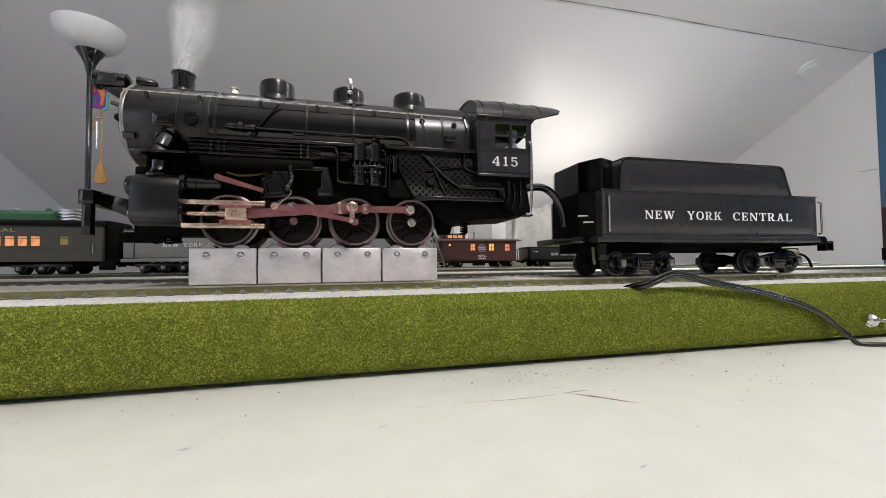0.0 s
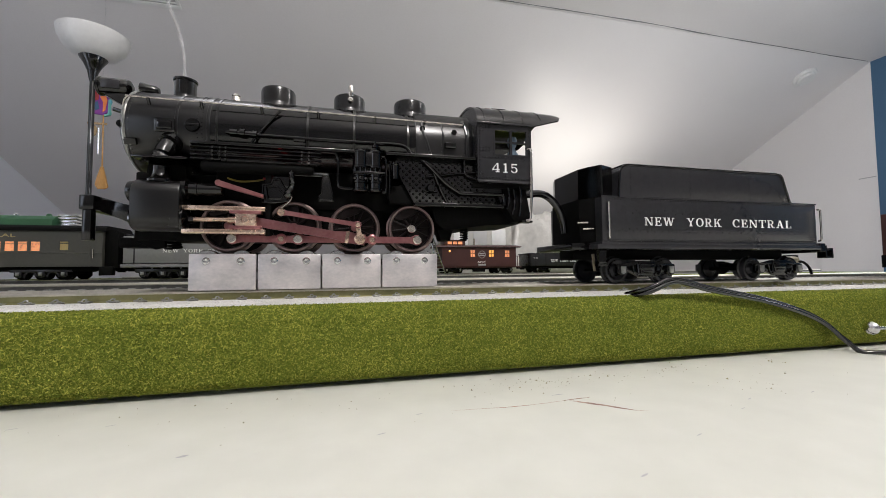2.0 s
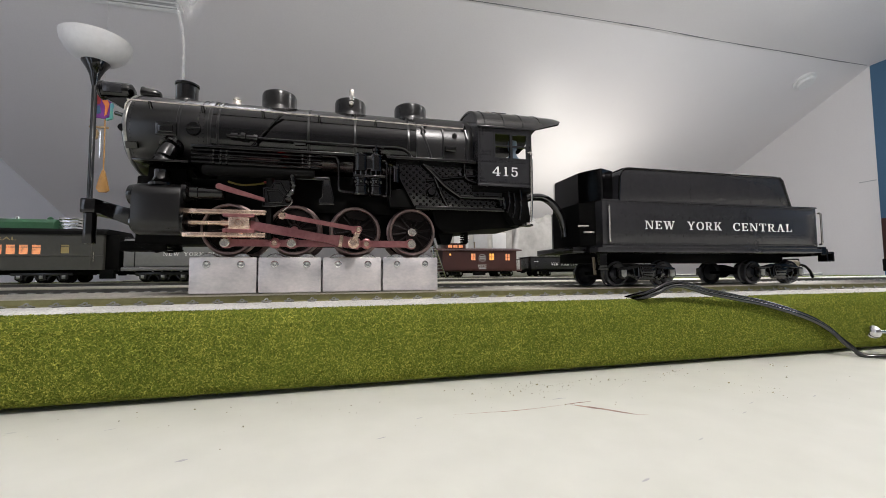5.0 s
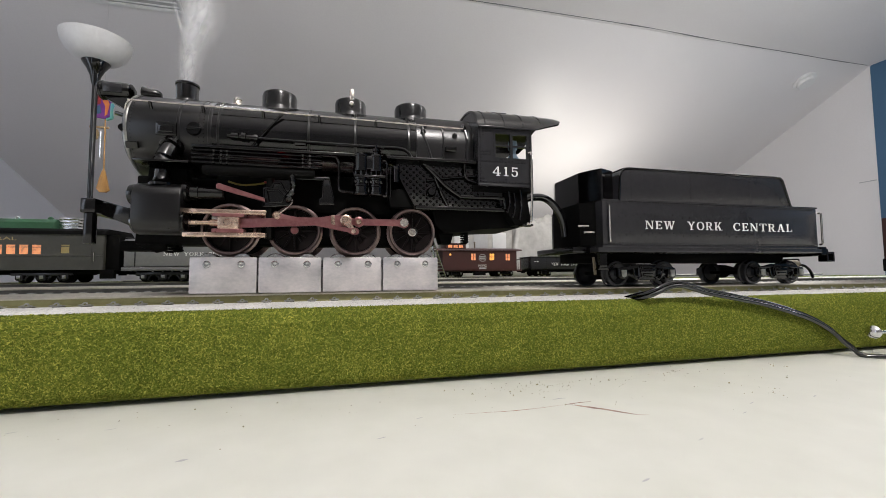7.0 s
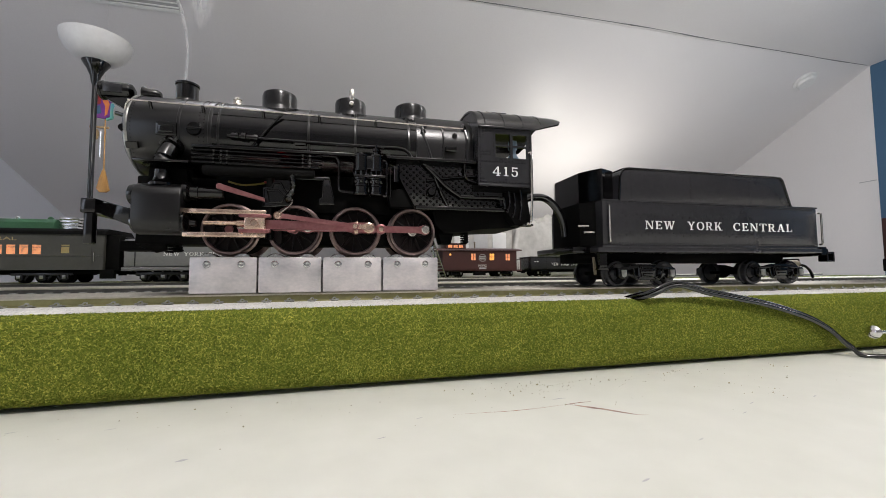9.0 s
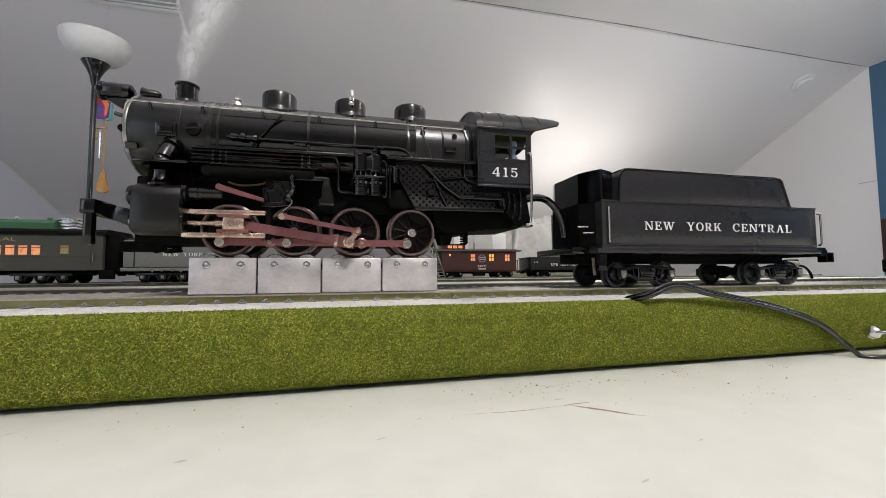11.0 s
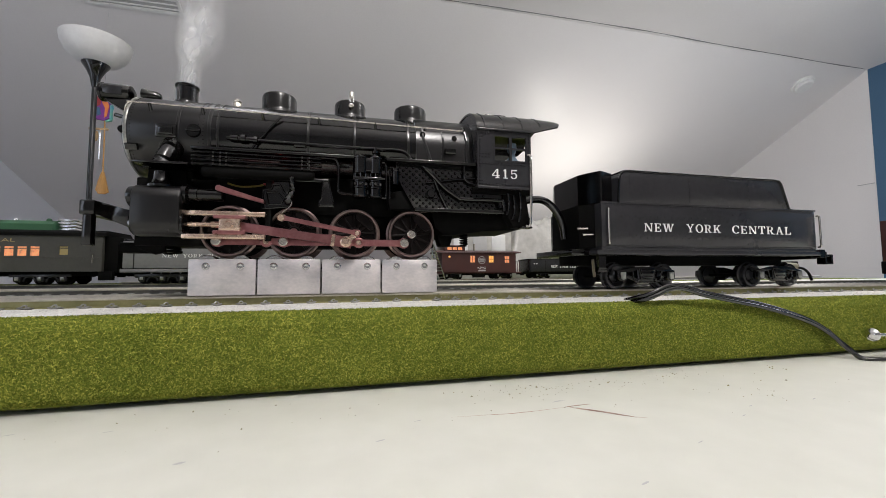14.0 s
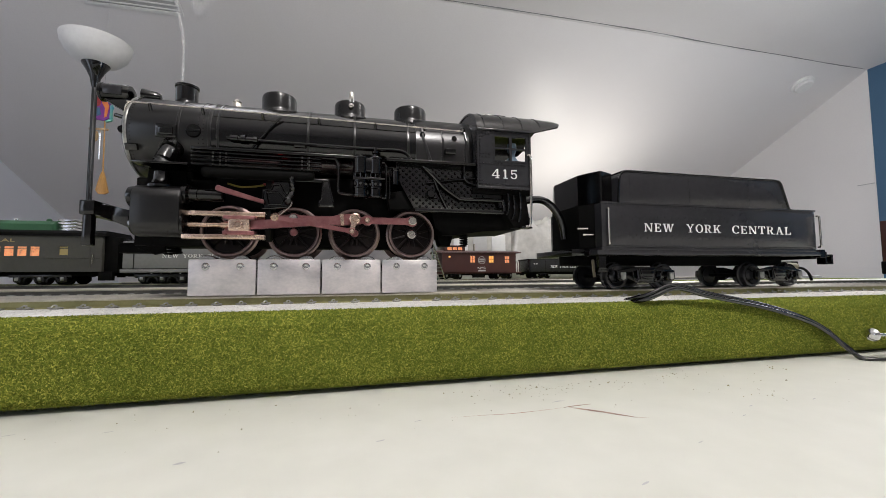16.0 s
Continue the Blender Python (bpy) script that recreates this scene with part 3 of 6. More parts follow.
fibres("turf_fibre_top", 22000, on_top, 2.4, BLADE, board, 0.115)

# crumbs, scratches and stains on the table
bm = B()
for i in range(230):
    if i < 90:
        x, y = rng.normal(92, 22), rng.normal(-70, 5)
    elif i < 120:
        x, y = rng.normal(170, 14), rng.normal(-67, 5)
    elif i < 140:
        x, y = rng.normal(182, 14), rng.normal(-101, 6)
    else:
        x, y = rng.uniform(-130, 250), -60 - abs(rng.normal(0, 24))
    r = min(0.65, 0.12 + rng.exponential(0.14))
    a = rng.uniform(0, 6)
    vs = [bm.verts.new(((x + r * rng.uniform(0.6, 1.5) * math.cos(a + k * 2.1)) * K, (y + r * rng.uniform(0.6, 1.5) * math.sin(a + k * 2.1)) * K, (TZ + 0.02) * K)) for k in range(3)]
    top = bm.verts.new((x * K, y * K, (TZ + r * 1.1) * K))
    bm.faces.new(vs)
    for k in range(3):
        bm.faces.new((vs[k], vs[(k + 1) % 3], top))
solid("turf_crumb", bm, CRUMB, "turf crumbs scattered on the white table", "crumbs", kind="stuff")


def streak(name, pts, width, material, label, height=0.12):
    bm = B()
    pts = smooth_path([(x, y, TZ + height * 0.5) for x, y in pts], 5)
    n = len(pts)
    tube(bm, pts, [max(0.03, width * math.sin(math.pi * (i + 0.4) / (n + 0.2)) * rng.uniform(0.6, 1.2)) for i in range(n)], 5)
    for v in bm.verts:
        v.co.z = TZ * K + (v.co.z - TZ * K) * 0.25 + 0.00002
    return solid(name, bm, material, label, "scratch", "scratches on the table")


streak("scratch", [(38.5, -94.5), (51.9, -95.5), (60.8, -96.4), (72.9, -96.3), (86.2, -95.2)], 0.2, RUST, "thin reddish scratch on the white table")
streak("scratch", [(85.5, -95.3), (91.9, -94.6), (98.8, -94.4)], 0.42, BROWN, "short dark brown scratch on the white table")
for dx, dy, w in ((0, 0, 0.8), (1.6, -0.5, 0.5), (3.5, -2.8, 0.45)):
    streak("scratch", [(88.2 + dx, -95.4 + dy), (91 + dx, -98.2 + dy), (94.6 + dx, -101.3 + dy), (98.5 + dx * 0.7, -104.4 + dy), (102.8 + dx * 0.4, -108.4 + dy * 0.6), (106.3 + dx * 0.2, -111.6 + dy * 0.3)], w, BROWN, "broad brown scrape on the white table")
streak("scratch", [(102, -107.6), (106.3, -111.6), (110.7, -113.6)], 0.16, RUST, "thin reddish scratch on the white table")
streak("scratch", [(84.3, -88.4), (88.1, -87.6), (90.9, -87.8)], 0.4, GREYMARK, "short grey scuff on the white table")
for x, y, w in ((-47.7, -110.1, 1.4), (-114, -72.5, 0.6), (-82, -77.8, 0.5), (10.5, -109, 0.8), (25.7, -94.8, 0.6), (147.7, -120.6, 0.5), (161, -112.7, 0.6), (195.6, -112.7, 0.7), (75.6, -152.5, 0.8), (111, -135.8, 0.5)):
    streak("scuff", [(x - 1.6, y - 0.5), (x, y), (x + 1.6, y + 0.6)], w * 0.5, GREYMARK, "small grey scuff on the white table")

# ---- tracks ----
TIE_ME = mesh("tie", box(B(), -2.0, 2.0, -21.6, 21.6, -2.2, -0.15, 0.3, 1), TIE)
def clip_plate():
    """A tie plate with a curled spring clip."""
    bm = box(B(), -1.9, 1.9, -2.2, 2.6, -0.2, 0.3, 0.2, 1)
    return tube(bm, smooth_path([(-2.4, -1.9, 0.3), (-1.0, -1.8, 0.7), (-0.3, -1.2, 1.5), (0.5, -0.8, 1.4), (0.8, -1.5, 0.8), (2.6, -1.9, 0.5)], 4), 0.36, 6)


PLATE_ME = mesh("tie_plate", clip_plate(), PLATE)
PALEPLATE_ME = mesh("tie_plate", box(B(), -2.2, 2.2, -1.6, 1.6, -0.2, 0.8, 0.3, 1), PLATE)
RAIL_HEAD = [(-1.1, -1.5), (1.1, -1.5), (1.25, -1.1), (1.25, -0.6), (0.7, 0), (-0.7, 0), (-1.25, -0.6), (-1.25, -1.1)]
RAIL_WEB = [(-2.4, -5.0), (2.4, -5.0), (2.2, -4.6), (1.35, -4.1), (1.2, -1.45), (-1.2, -1.45), (-1.35, -4.1), (-2.2, -4.6)]


def track(y, x0, x1, tie0, wide, label, near=False):
    tr = thing("track", label, "track", (0, y, 0), "tracks on the layout")
    n = int((x1 - x0) / 30)
    bm = B()
    top, low = -4.9, -7.4
    rows = []
    for i in range(n + 1):
        x = x0 + (x1 - x0) * i / n
        j = rng.uniform(-0.6, 0.6)
        rows.append([bm.verts.new((x * K, a * K, b * K)) for a, b in ((-wide - 2 + j, low), (-wide + j, top - 0.7), (-wide + 5, top), (wide - 5, top), (wide, top - 0.7), (wide + 2, low))])
    for a, b in zip(rows, rows[1:]):
        for k in range(5):
            bm.faces.new((a[k], a[k + 1], b[k + 1], b[k]))
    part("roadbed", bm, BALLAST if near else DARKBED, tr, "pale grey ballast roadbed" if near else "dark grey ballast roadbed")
    for ry in (-17, 0, 17):
        rail = part("rail", prism(B(), [(ry + a, b) for a, b in RAIL_HEAD], x0, x1, "x"), RAIL, tr, "bright metal rail head")
        part("rail_web", prism(B(), [(ry + a, b) for a, b in RAIL_WEB], x0, x1, "x"), WEB if near else DARKWEB, rail, "metal rail web with the turf's olive reflection in its colour" if near else "dark rail web")
    x = tie0
    while x < x1 - 5:
        ob = part("tie", TIE_ME, TIE, tr)
        ob.location = (x * K, 0, -4.5 * K)
        if near or (y < 200 and -330 < x < 700):
            pl = part("plate", PLATE_ME if near else PALEPLATE_ME, DULL, ob)
            pl.location = (rng.uniform(-0.2, 0.2) * K, -20.6 * K, 0)
        x += 11.4
    return tr


def on_shoulder(count):
    x, y = -230 + 900 * rng.beta(1.0, 1.5, count), rng.uniform(-48.8, -26, count)
    z = np.interp(y, (-49, -47, -42, 0), (-7.5, -5.9, -5.25, -5.25))
    return np.stack([x, y, z], 1), np.tile([0.0, -0.3, 0.95], (count, 1))


main_track = track(0, -330, 1000, -327.3, 47, "three-rail model track on grey ballast at the board edge", True)
for x in (51.3, 58.8, 306.3):
    joiner = part("rail_joiner", box(B(), x, x + 6.6, -20.2, -18.2, -4.6, -1.6, 0.3, 1), WEB, main_track, "joiner plate in the olive tinted web metal")
    for k in range(3):
        part("bolt", rivets(B(), [(x + 1.2 + k * 2.1, -20.2, -3.0)], 0.62), NICKEL, joiner)
fibres("ballast_grain", 30000, on_shoulder, 0.75, GRAIN, main_track, 0.3)
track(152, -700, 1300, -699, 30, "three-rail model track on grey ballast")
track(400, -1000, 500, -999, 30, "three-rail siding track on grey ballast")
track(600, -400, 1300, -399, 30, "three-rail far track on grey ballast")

# ---- roller stands under the driving wheels ----
WHEEL_X = [-61.1, -29.1, 2.9, 34.9]
WZ, WR = 33.4, 13.3
for k in range(4):
    x0 = -79.2 + 32.45 * k
    x1 = x0 + 31.7
    st = thing("roller_stand", "bright aluminium roller stand on the rails", "roller stand", (x0, 0, 0), "roller stands under the locomotive")
    w = x1 - x0
    for y0, y1 in ((-20.6, -19.2), (19.2, 20.6)):
        part("cheek", box(B(), 0, w, y0, y1, 0.05, 18.8, 0.5), ALU, st)
    part("cross_plate", box(B(), 2, w - 2, -19.2, 19.2, 1, 5), ALU, st)
    for x in (8.0, 24.2):
        part("roller", lathe(B(), [(0.1, -18.8), (5.7, -18.8), (6.0, -18.4), (6.0, -14), (0.1, -14)], (x, 0, 15.0), "y", 20), STEEL, st)
        part("roller", lathe(B(), [(0.1, 14), (6.0, 14), (6.0, 18.8), (0.1, 18.8)], (x, 0, 15.0), "y", 20), STEEL, st)
        bm = B()
        lathe(bm, [(2.0, -20.45), (2.0, -20.8), (1.6, -21.15), (1.15, -21.2), (1.0, -20.7), (0.1, -20.6)], (x, 0, 15.0), "y", 18)
        part("screw", bm, STEEL, st, "round steel screw head")

# ---- locomotive ----
loco = thing("steam_locomotive", "black model steam locomotive with rose metal rods on roller stands", "locomotive")
AX = 85.4
bm = B()
lathe(bm, [(0.1, -113.5), (12, -113.3), (18, -112.4), (20.6, -110.6), (21.5, -108), (21.5, -71.6), (20.5, -71.6), (0.1, -71.6)], (0, 0, AX), "x", 64)
part("smokebox", bm, SMOKEBOX, loco, "satin graphite black smokebox")
part("boiler", lathe(B(), [(0.1, -71.5), (21.45, -71.5), (21.5, -71.2), (21.5, 62), (22.5, 64), (22.5, 76), (0.1, 76)], (0, 0, AX), "x", 64), BLACK, loco, "glossy black boiler")
# the edge's highlight, made as a thin ring of grey metal
part("smokebox_rim", lathe(B(), [(21.2, -110.4), (21.85, -109.8), (21.9, -109.0), (21.6, -108.5)], (0, 0, AX), "x", 64, False), PLATE, loco, "metal ring standing in for the bright highlight on the smokebox edge")
part("smokebox_door", lathe(B(), [(0.1, -118), (9, -116.5), (14.5, -113.8), (15, -113)], (0, 0, AX), "x", 40), BLACK, loco)
for x, w in ((-86, 0.8), (-71.5, 0.9), (-67.5, 0.6), (-22.5, 0.7), (2.5, 0.7), (33, 0.7), (58, 0.8)):
    part("boiler_band", lathe(B(), [(21.5, x - w), (21.8, x - w * 0.7), (21.8, x + w * 0.7), (21.5, x + w)], (0, 0, AX), "x", 64, False), SMOKEBOX, loco)


def round_dome(name, x, r, top, base=104.0, lip=0.0):
    prof = [(r + 2.2, base - 6), (r + 1.2, base), (r + 0.3, base + 1.8), (r, base + 3.2), (r, top - 2.6), (r - 0.5, top - 1.1), (r - 1.7, top - 0.25), (r * 0.6, top + 0.5), (0.1, top + 0.9)]
    return part(name, lathe(B(), prof, (x, 0, 0), "z", 48), BLACK, loco)


round_dome("sand_dome", -41.0, 9.6, 116.6)
round_dome("steam_dome", -0.2, 9.3, 115.9)
round_dome("sand_dome", 37.2, 10.2, 115.7)
prof = [(7.4, 100), (6.3, 105.6), (5.6, 107.0), (5.5, 108.4), (5.5, 115.6), (6.0, 116.2), (6.0, 117.2), (5.0, 117.2), (4.7, 116), (4.6, 106.0), (0.1, 106.0)]
part("smokestack", lathe(B(), prof, (-90, 0, 0), "z", 40), BLACK, loco, "black smokestack with rolled lip")
part("pop_valve", lathe(B(), [(3.2, 105), (3.2, 107.5), (2.6, 108), (2.2, 110.2), (2.5, 110.8), (1.3, 112.4), (0.1, 112.6)], (-64, 0, 0), "z", 20), NICKEL, loco, "bright nickel safety valve")
bm = B()
lathe(bm, [(0.1, 113.2), (1.3, 113.2), (1.5, 114), (1.5, 119.3), (1.2, 119.8), (0.1, 120)], (0.6, -8.5, 0), "z", 16)
lathe(bm, [(0.1, 108), (0.7, 108.0), (0.7, 113.5), (0.1, 113.5)], (0.6, -8.5, 0), "z", 10)
bmesh.ops.create_uvsphere(bm, u_segments=14, v_segments=8, radius=1.7 * K, matrix=Matrix.Translation((0.4 * K, -9.6 * K, 110.9 * K)))
part("whistle", bm, NICKEL, loco, "bright nickel whistle")
# headlight, bell, number board
bm = B()
lathe(bm, [(0.1, -131.5), (4.4, -131.5), (5.0, -131), (5.0, -129.8), (4.7, -129.6), (4.7, -118.2), (4.2, -116.8), (2.2, -115.6), (0.1, -115.4)], (0, 0, 110.0), "x", 32)
head = part("headlight", bm, BLACK, loco, "black cylindrical headlight")
part("headlight_lens", lathe(B(), [(0.1, -132.0), (2.6, -131.9), (3.6, -131.4), (3.6, -131)], (0, 0, 110.0), "x", 24), WHITE, head)
part("number_panel", box(B(), -128.5, -119.6, -5.0, -3.8, 107.6, 112.4, 0.5), SATIN, head)
part("headlight_bracket", prism(B(), [(-130, 106), (-116, 106), (-109, 99), (-109, 93), (-113, 96.5)], -3.2, 3.2, bevel=0.4), BLACK, loco)
bm = B()
lathe(bm, [(0.1, -111.4), (3.0, -111.6), (4.0, -111.2), (4.0, -110.2), (3.2, -107.6), (2.7, -104.4), (1.6, -102.8), (0.1, -102.4)], (0, 0, 109.8), "x", 24)
part("bell", bm, BLACK, loco, "black bell on a bracket")
part("bell_bracket", prism(B(), [(-108, 104), (-103, 104), (-105, 110), (-106.5, 110)], -0.8, 0.8), BLACK, loco)
part("flag_socket", rod(B(), (-117, -14, 93), (-111, -15, 91), 1.0, 10), BLACK, loco)
part("marker_lamp", lathe(B(), [(0.1, -3), (1.8, -3), (2.2, 0), (1.2, 3)], (-110.5, -18.3, 83.5), "y", 14), BLACK, loco)
# handrail
for s in (-1, 1):
    part("handrail", tube(B(), smooth_path([(-112.5, s * 14, 88), (-110.5, s * 19.2, 93), (-108, s * 20.6, 97.4), (-100, s * 20.8, 97.8), (-20, s * 20.9, 97.3), (66, s * 21, 96.5)], 8), 0.45, 10), NICKEL, loco, "thin bright handrail wire")
    for x in (-99, -75, -46, -17, 14, 43):
        part("handrail_post", rod(B(), (x, s * 18.6, 94), (x, s * 21.1, 97.7), 0.8, 8), BLACK, loco)
# raised details on the boiler side
def on_boiler(x, z, w, h, d=0.8, name="washout_plate", bevel=0.4):
    y = -math.sqrt(max(1, 21.5 ** 2 - (z - AX) ** 2))
    t = math.atan2(z - AX, -y)
    bm = box(B(), -w / 2, w / 2, -d, 0.8, -h / 2, h / 2, bevel)
    ob = part(name, bm, BLACK, loco)
    ob.matrix_basis = Matrix.Translation((x * K, y * K, z * K)) @ Matrix.Rotation(-t, 4, "X")
    return ob


on_boiler(-91.0, 84, 9.6, 7.0, 0.9, "builder_plate", 0.5)
on_boiler(-91.0, 84, 6.8, 4.2, 1.5, "builder_plate", 0.5)
on_boiler(-106.5, 75.6, 5.4, 3.4, 1.8, "step")
on_boiler(-26.5, 81.0, 6.0, 2.6, 2.6, "step")
on_boiler(57.5, 82.8, 6.4, 3.2, 4.2, "step")
bm = prism(B(), [(22.6 * math.cos(math.radians(a)), AX + 22.6 * math.sin(math.radians(a))) for a in range(0, 181, 6)] + [(-22.6, 73.5), (22.6, 73.5)], 37.5, 71.7, "x", 0.3)
part("firebox_wrapper", bm, SMOKEBOX, loco, "satin black straight-sided firebox wrapper", angle=0.3)
for x, z in ((41.3, 92.3), (60.4, 91.2)):
    y = -math.sqrt(22.6 ** 2 - (z - AX) ** 2)
    part("washout_plug", lathe(B(), [(1.6, -0.8), (1.5, 0.2), (0.8, 0.3), (0.7, 1.0), (0.1, 1.0)][::-1], (x, y, z), "y", 12), BLACK, loco)
bm = B()
lathe(bm, [(0.1, -1.0), (3.2, -1.0), (3.6, -0.2), (3.6, 1.5)], (-78.6, -21.2, 85), "y", 24)
box(bm, -82, -75.2, -22.8, -21.8, 84.4, 85.6, 0.2)
part("check_valve", bm, BLACK, loco)
rv = []
for k in range(22):
    a = math.radians(-38 + k * 5.2)
    for x in (-76.5, -74.3):
        rv.append((x, -21.5 * math.cos(a), AX + 21.5 * math.sin(a)))
for k in range(26):
    a = math.radians(-44 + k * 5.2)
    rv.append((-107.2, -21.5 * math.cos(a), AX + 21.5 * math.sin(a)))
tagged(part("boiler_rivet_band", rivets(B(), rv, 0.36), BLACK, loco, angle=3.0), kind="stuff")
# injector and long pipes
bm = B()
tube(bm, [(-62.5, -22.9, 81.9), (-60.5, -22.9, 81.9), (-60.4, -22.9, 81.9), (-57, -22.9, 81.8), (-56.9, -22.9, 81.8), (-55.6, -22.9, 81.8), (-55.5, -22.9, 81.8), (-53.4, -22.9, 81.8), (-53.3, -22.9, 81.7), (-49.5, -22.9, 81.6), (-49.4, -22.9, 81.6), (-47.6, -22.9, 81.5)],
     [0.9, 1.1, 2.0, 2.0, 1.3, 1.3, 2.5, 2.5, 1.6, 1.7, 2.3, 2.0], 14)
part("injector", bm, BLACK, loco)
part("delivery_pipe", tube(B(), smooth_path([(-48, -22.9, 81.5), (-30, -22.9, 81.3), (10, -22.9, 81.2), (29, -22.9, 81.0), (35, -23.6, 75.4), (38, -24.2, 73)], 5), 0.95, 10), BLACK, loco)
part("diagonal_pipe", tube(B(), [(-36.5, -20.2, 96.5), (-38, -21.0, 94.5), (-48, -22.9, 80.5), (-51.5, -24, 74.8)], 0.6, 8), BLACK, loco)
for a, b, r in (((41, -21, 96), (46.5, -23.0, 74.5), 0.8), ((53, -20.4, 96), (53.4, -23.0, 74.5), 0.6), ((67.4, -20.5, 96), (67.6, -23.0, 74.5), 0.9)):
    part("down_pipe", tube(B(), [a, (a[0] + 0.6, -22.2, 90), ((a[0] + b[0]) / 2, -22.6, 84), b], r, 8), SMOKEBOX, loco)
part("cab_valve", lathe(B(), [(1.8, 95), (2.2, 97), (1.4, 99), (0.1, 100)], (66.5, -19, 0), "z", 12), BLACK, loco)
# running boards
for s in (-1, 1):
    y0, y1 = (-30.5, -15) if s < 0 else (15, 30.5)
    part("running_board", box(B(), -76.5, 2.6, y0, y1, 73.0, 74.6, 0.3), BLACK, loco)
    part("running_board", box(B(), 19.5, 72.2, y0, y1, 73.0, 74.7, 0.3), BLACK, loco)
    part("front_board", box(B(), -101.5, -77.5, y0, y1, 64.8, 66.0, 0.3), BLACK, loco)
# steam pipe elbow, saddle
part("steam_pipe", tube(B(), smooth_path([(-88.5, -17.0, 77.5), (-89.5, -21.0, 73.5), (-90.5, -23.5, 68.5), (-90.8, -24.2, 65.5)], 4), [4.2] * 9 + [4.4, 4.6, 4.8, 5.0], 20), BLACK, loco)
part("steam_pipe_foot", lathe(B(), [(3.4, 62), (3.6, 58.4), (4.6, 56.2), (5.8, 55.2), (5.8, 54.0), (0.1, 54.0)], (-91, -23.5, 0), "z", 24), BLACK, loco)
part("steam_pipe_flange", tube(B(), [(-88.7, -18.4, 76.4), (-89.3, -20.4, 74.4)], 5.4, 20), BLACK, loco)
part("saddle", prism(B(), [(-103, 42), (-80, 42), (-83, 66), (-100, 66)], -17, 17, bevel=1), DULL, loco)
# cooling coils and air tank under the board
for i, z in enumerate((72.0, 70.0, 68.0, 66.0)):
    part("cooling_pipe", tube(B(), smooth_path([(-75 + i * 0.5, -27.5, z), (-74, -29.2, z), (-40, -29.4, z - 0.2), (-17, -29.2, z - 0.2), (-16, -27.5, z - 0.2)], 4), 0.62, 8), BLACK, loco)
clip_me = mesh("coil_clip", lathe(B(), [(0.62, -0.55), (0.86, -0.4), (0.86, 0.4), (0.62, 0.55)], (0, 0, 0), "x", 8, False), BLACK)
for x in (-66.5, -63.2, -60.5, -24.4, -20.8):
    for z in (72.0, 70.0, 68.0, 66.0):
        part("coil_clip", clip_me, BLACK, loco).location = (x * K, -29.35 * K, (z - 0.15) * K)
part("air_tank", lathe(B(), [(0.1, -72.5), (2.3, -72.0), (3.0, -70.8), (3.0, -20), (2.3, -18.6), (0.1, -18.2)], (0, -26.5, 62.8), "x", 24), DULL, loco)
part("feed_pipe", tube(B(), smooth_path([(-18, -28, 73), (-9, -28, 73), (-6.5, -28, 71), (-6, -28, 66), (-6, -28, 57), (-4.5, -28, 54.2), (4.5, -28, 53.8)], 4), 0.75, 8), BLACK, loco)
# air pump
pump = part("air_pump", box(B(), 1.6, 16.0, -27, -21, 54, 72, 0.6), BLACK, loco, "black two-cylinder air pump")
for x, w in ((5.6, 1.24), (13.6, 1.16)):
    part("steam_cylinder", lathe(B(), [(r * w, z) for r, z in ((0.1, 65), (3.4, 65.2), (3.4, 66.2), (3.15, 66.4), (3.15, 73.2), (3.4, 73.4), (3.4, 74.2), (2.6, 75.0), (0.1, 75.2))], (x, -28.2, 0), "z", 28), BLACK, pump)
    part("air_cylinder", lathe(B(), [(r * w, z) for r, z in ((0.1, 52), (2.8, 52.0), (3.4, 52.6), (3.4, 53.6), (3.05, 53.9), (3.05, 56.6), (3.4, 56.9), (3.4, 57.7), (3.05, 58.0), (3.05, 60.4), (3.4, 60.6), (3.4, 61.4), (2.0, 61.8), (0.1, 61.8))], (x, -28.2, 0), "z", 28), BLACK, pump)
    for k in (-2.2, 0.0, 2.2):
        stud = part("pump_stud", lathe(B(), [(0.5, 61.6), (0.5, 65.4)], (x + k * w, -28.2 - 2.6 * w + abs(k) * 0.5, 0), "z", 8, False), BLACK, pump)
        lobe = B()
        bmesh.ops.create_uvsphere(lobe, u_segments=12, v_segments=8, radius=1.05 * K, matrix=Matrix.Translation(((x + k * w) * K, (-28.2 - 3.0 * w + abs(k) * 0.5) * K, 59.2 * K)))
        part("valve_cap", lobe, BLACK, pump)
part("valve_block", box(B(), 8.4, 12.2, -31.4, -26, 66.0, 73.6, 0.6), BLACK, pump)
part("cross_bar", box(B(), 1.6, 18.6, -32.2, -31.0, 61.6, 62.8, 0.3), BLACK, pump)
part("pump_valve", lathe(B(), [(0.1, 73), (1.2, 73), (1.2, 77), (1.7, 77.4), (1.7, 78.6), (0.6, 79), (0.6, 81)], (13.6, -27, 0), "z", 10), BLACK, pump)
part("pump_pipe", tube(B(), smooth_path([(17, -28, 72), (19, -28.2, 71.5), (19.6, -28.2, 68), (19.6, -28.2, 55), (19, -28.2, 52.5), (17.5, -28.2, 52.6)], 4), 0.7, 8), BLACK, pump)
part("pump_pipe", tube(B(), smooth_path([(21.6, -28, 52), (21.6, -28, 67), (22.2, -28, 68.6), (23.5, -28, 68.8)], 4), 0.6, 8), BLACK, pump)
part("lubricator", lathe(B(), [(0.1, 60), (1.8, 60), (1.8, 67.6), (2.1, 68), (2.1, 69), (0.1, 69.4)], (24.6, -28.6, 0), "z", 16), BLACK, loco)
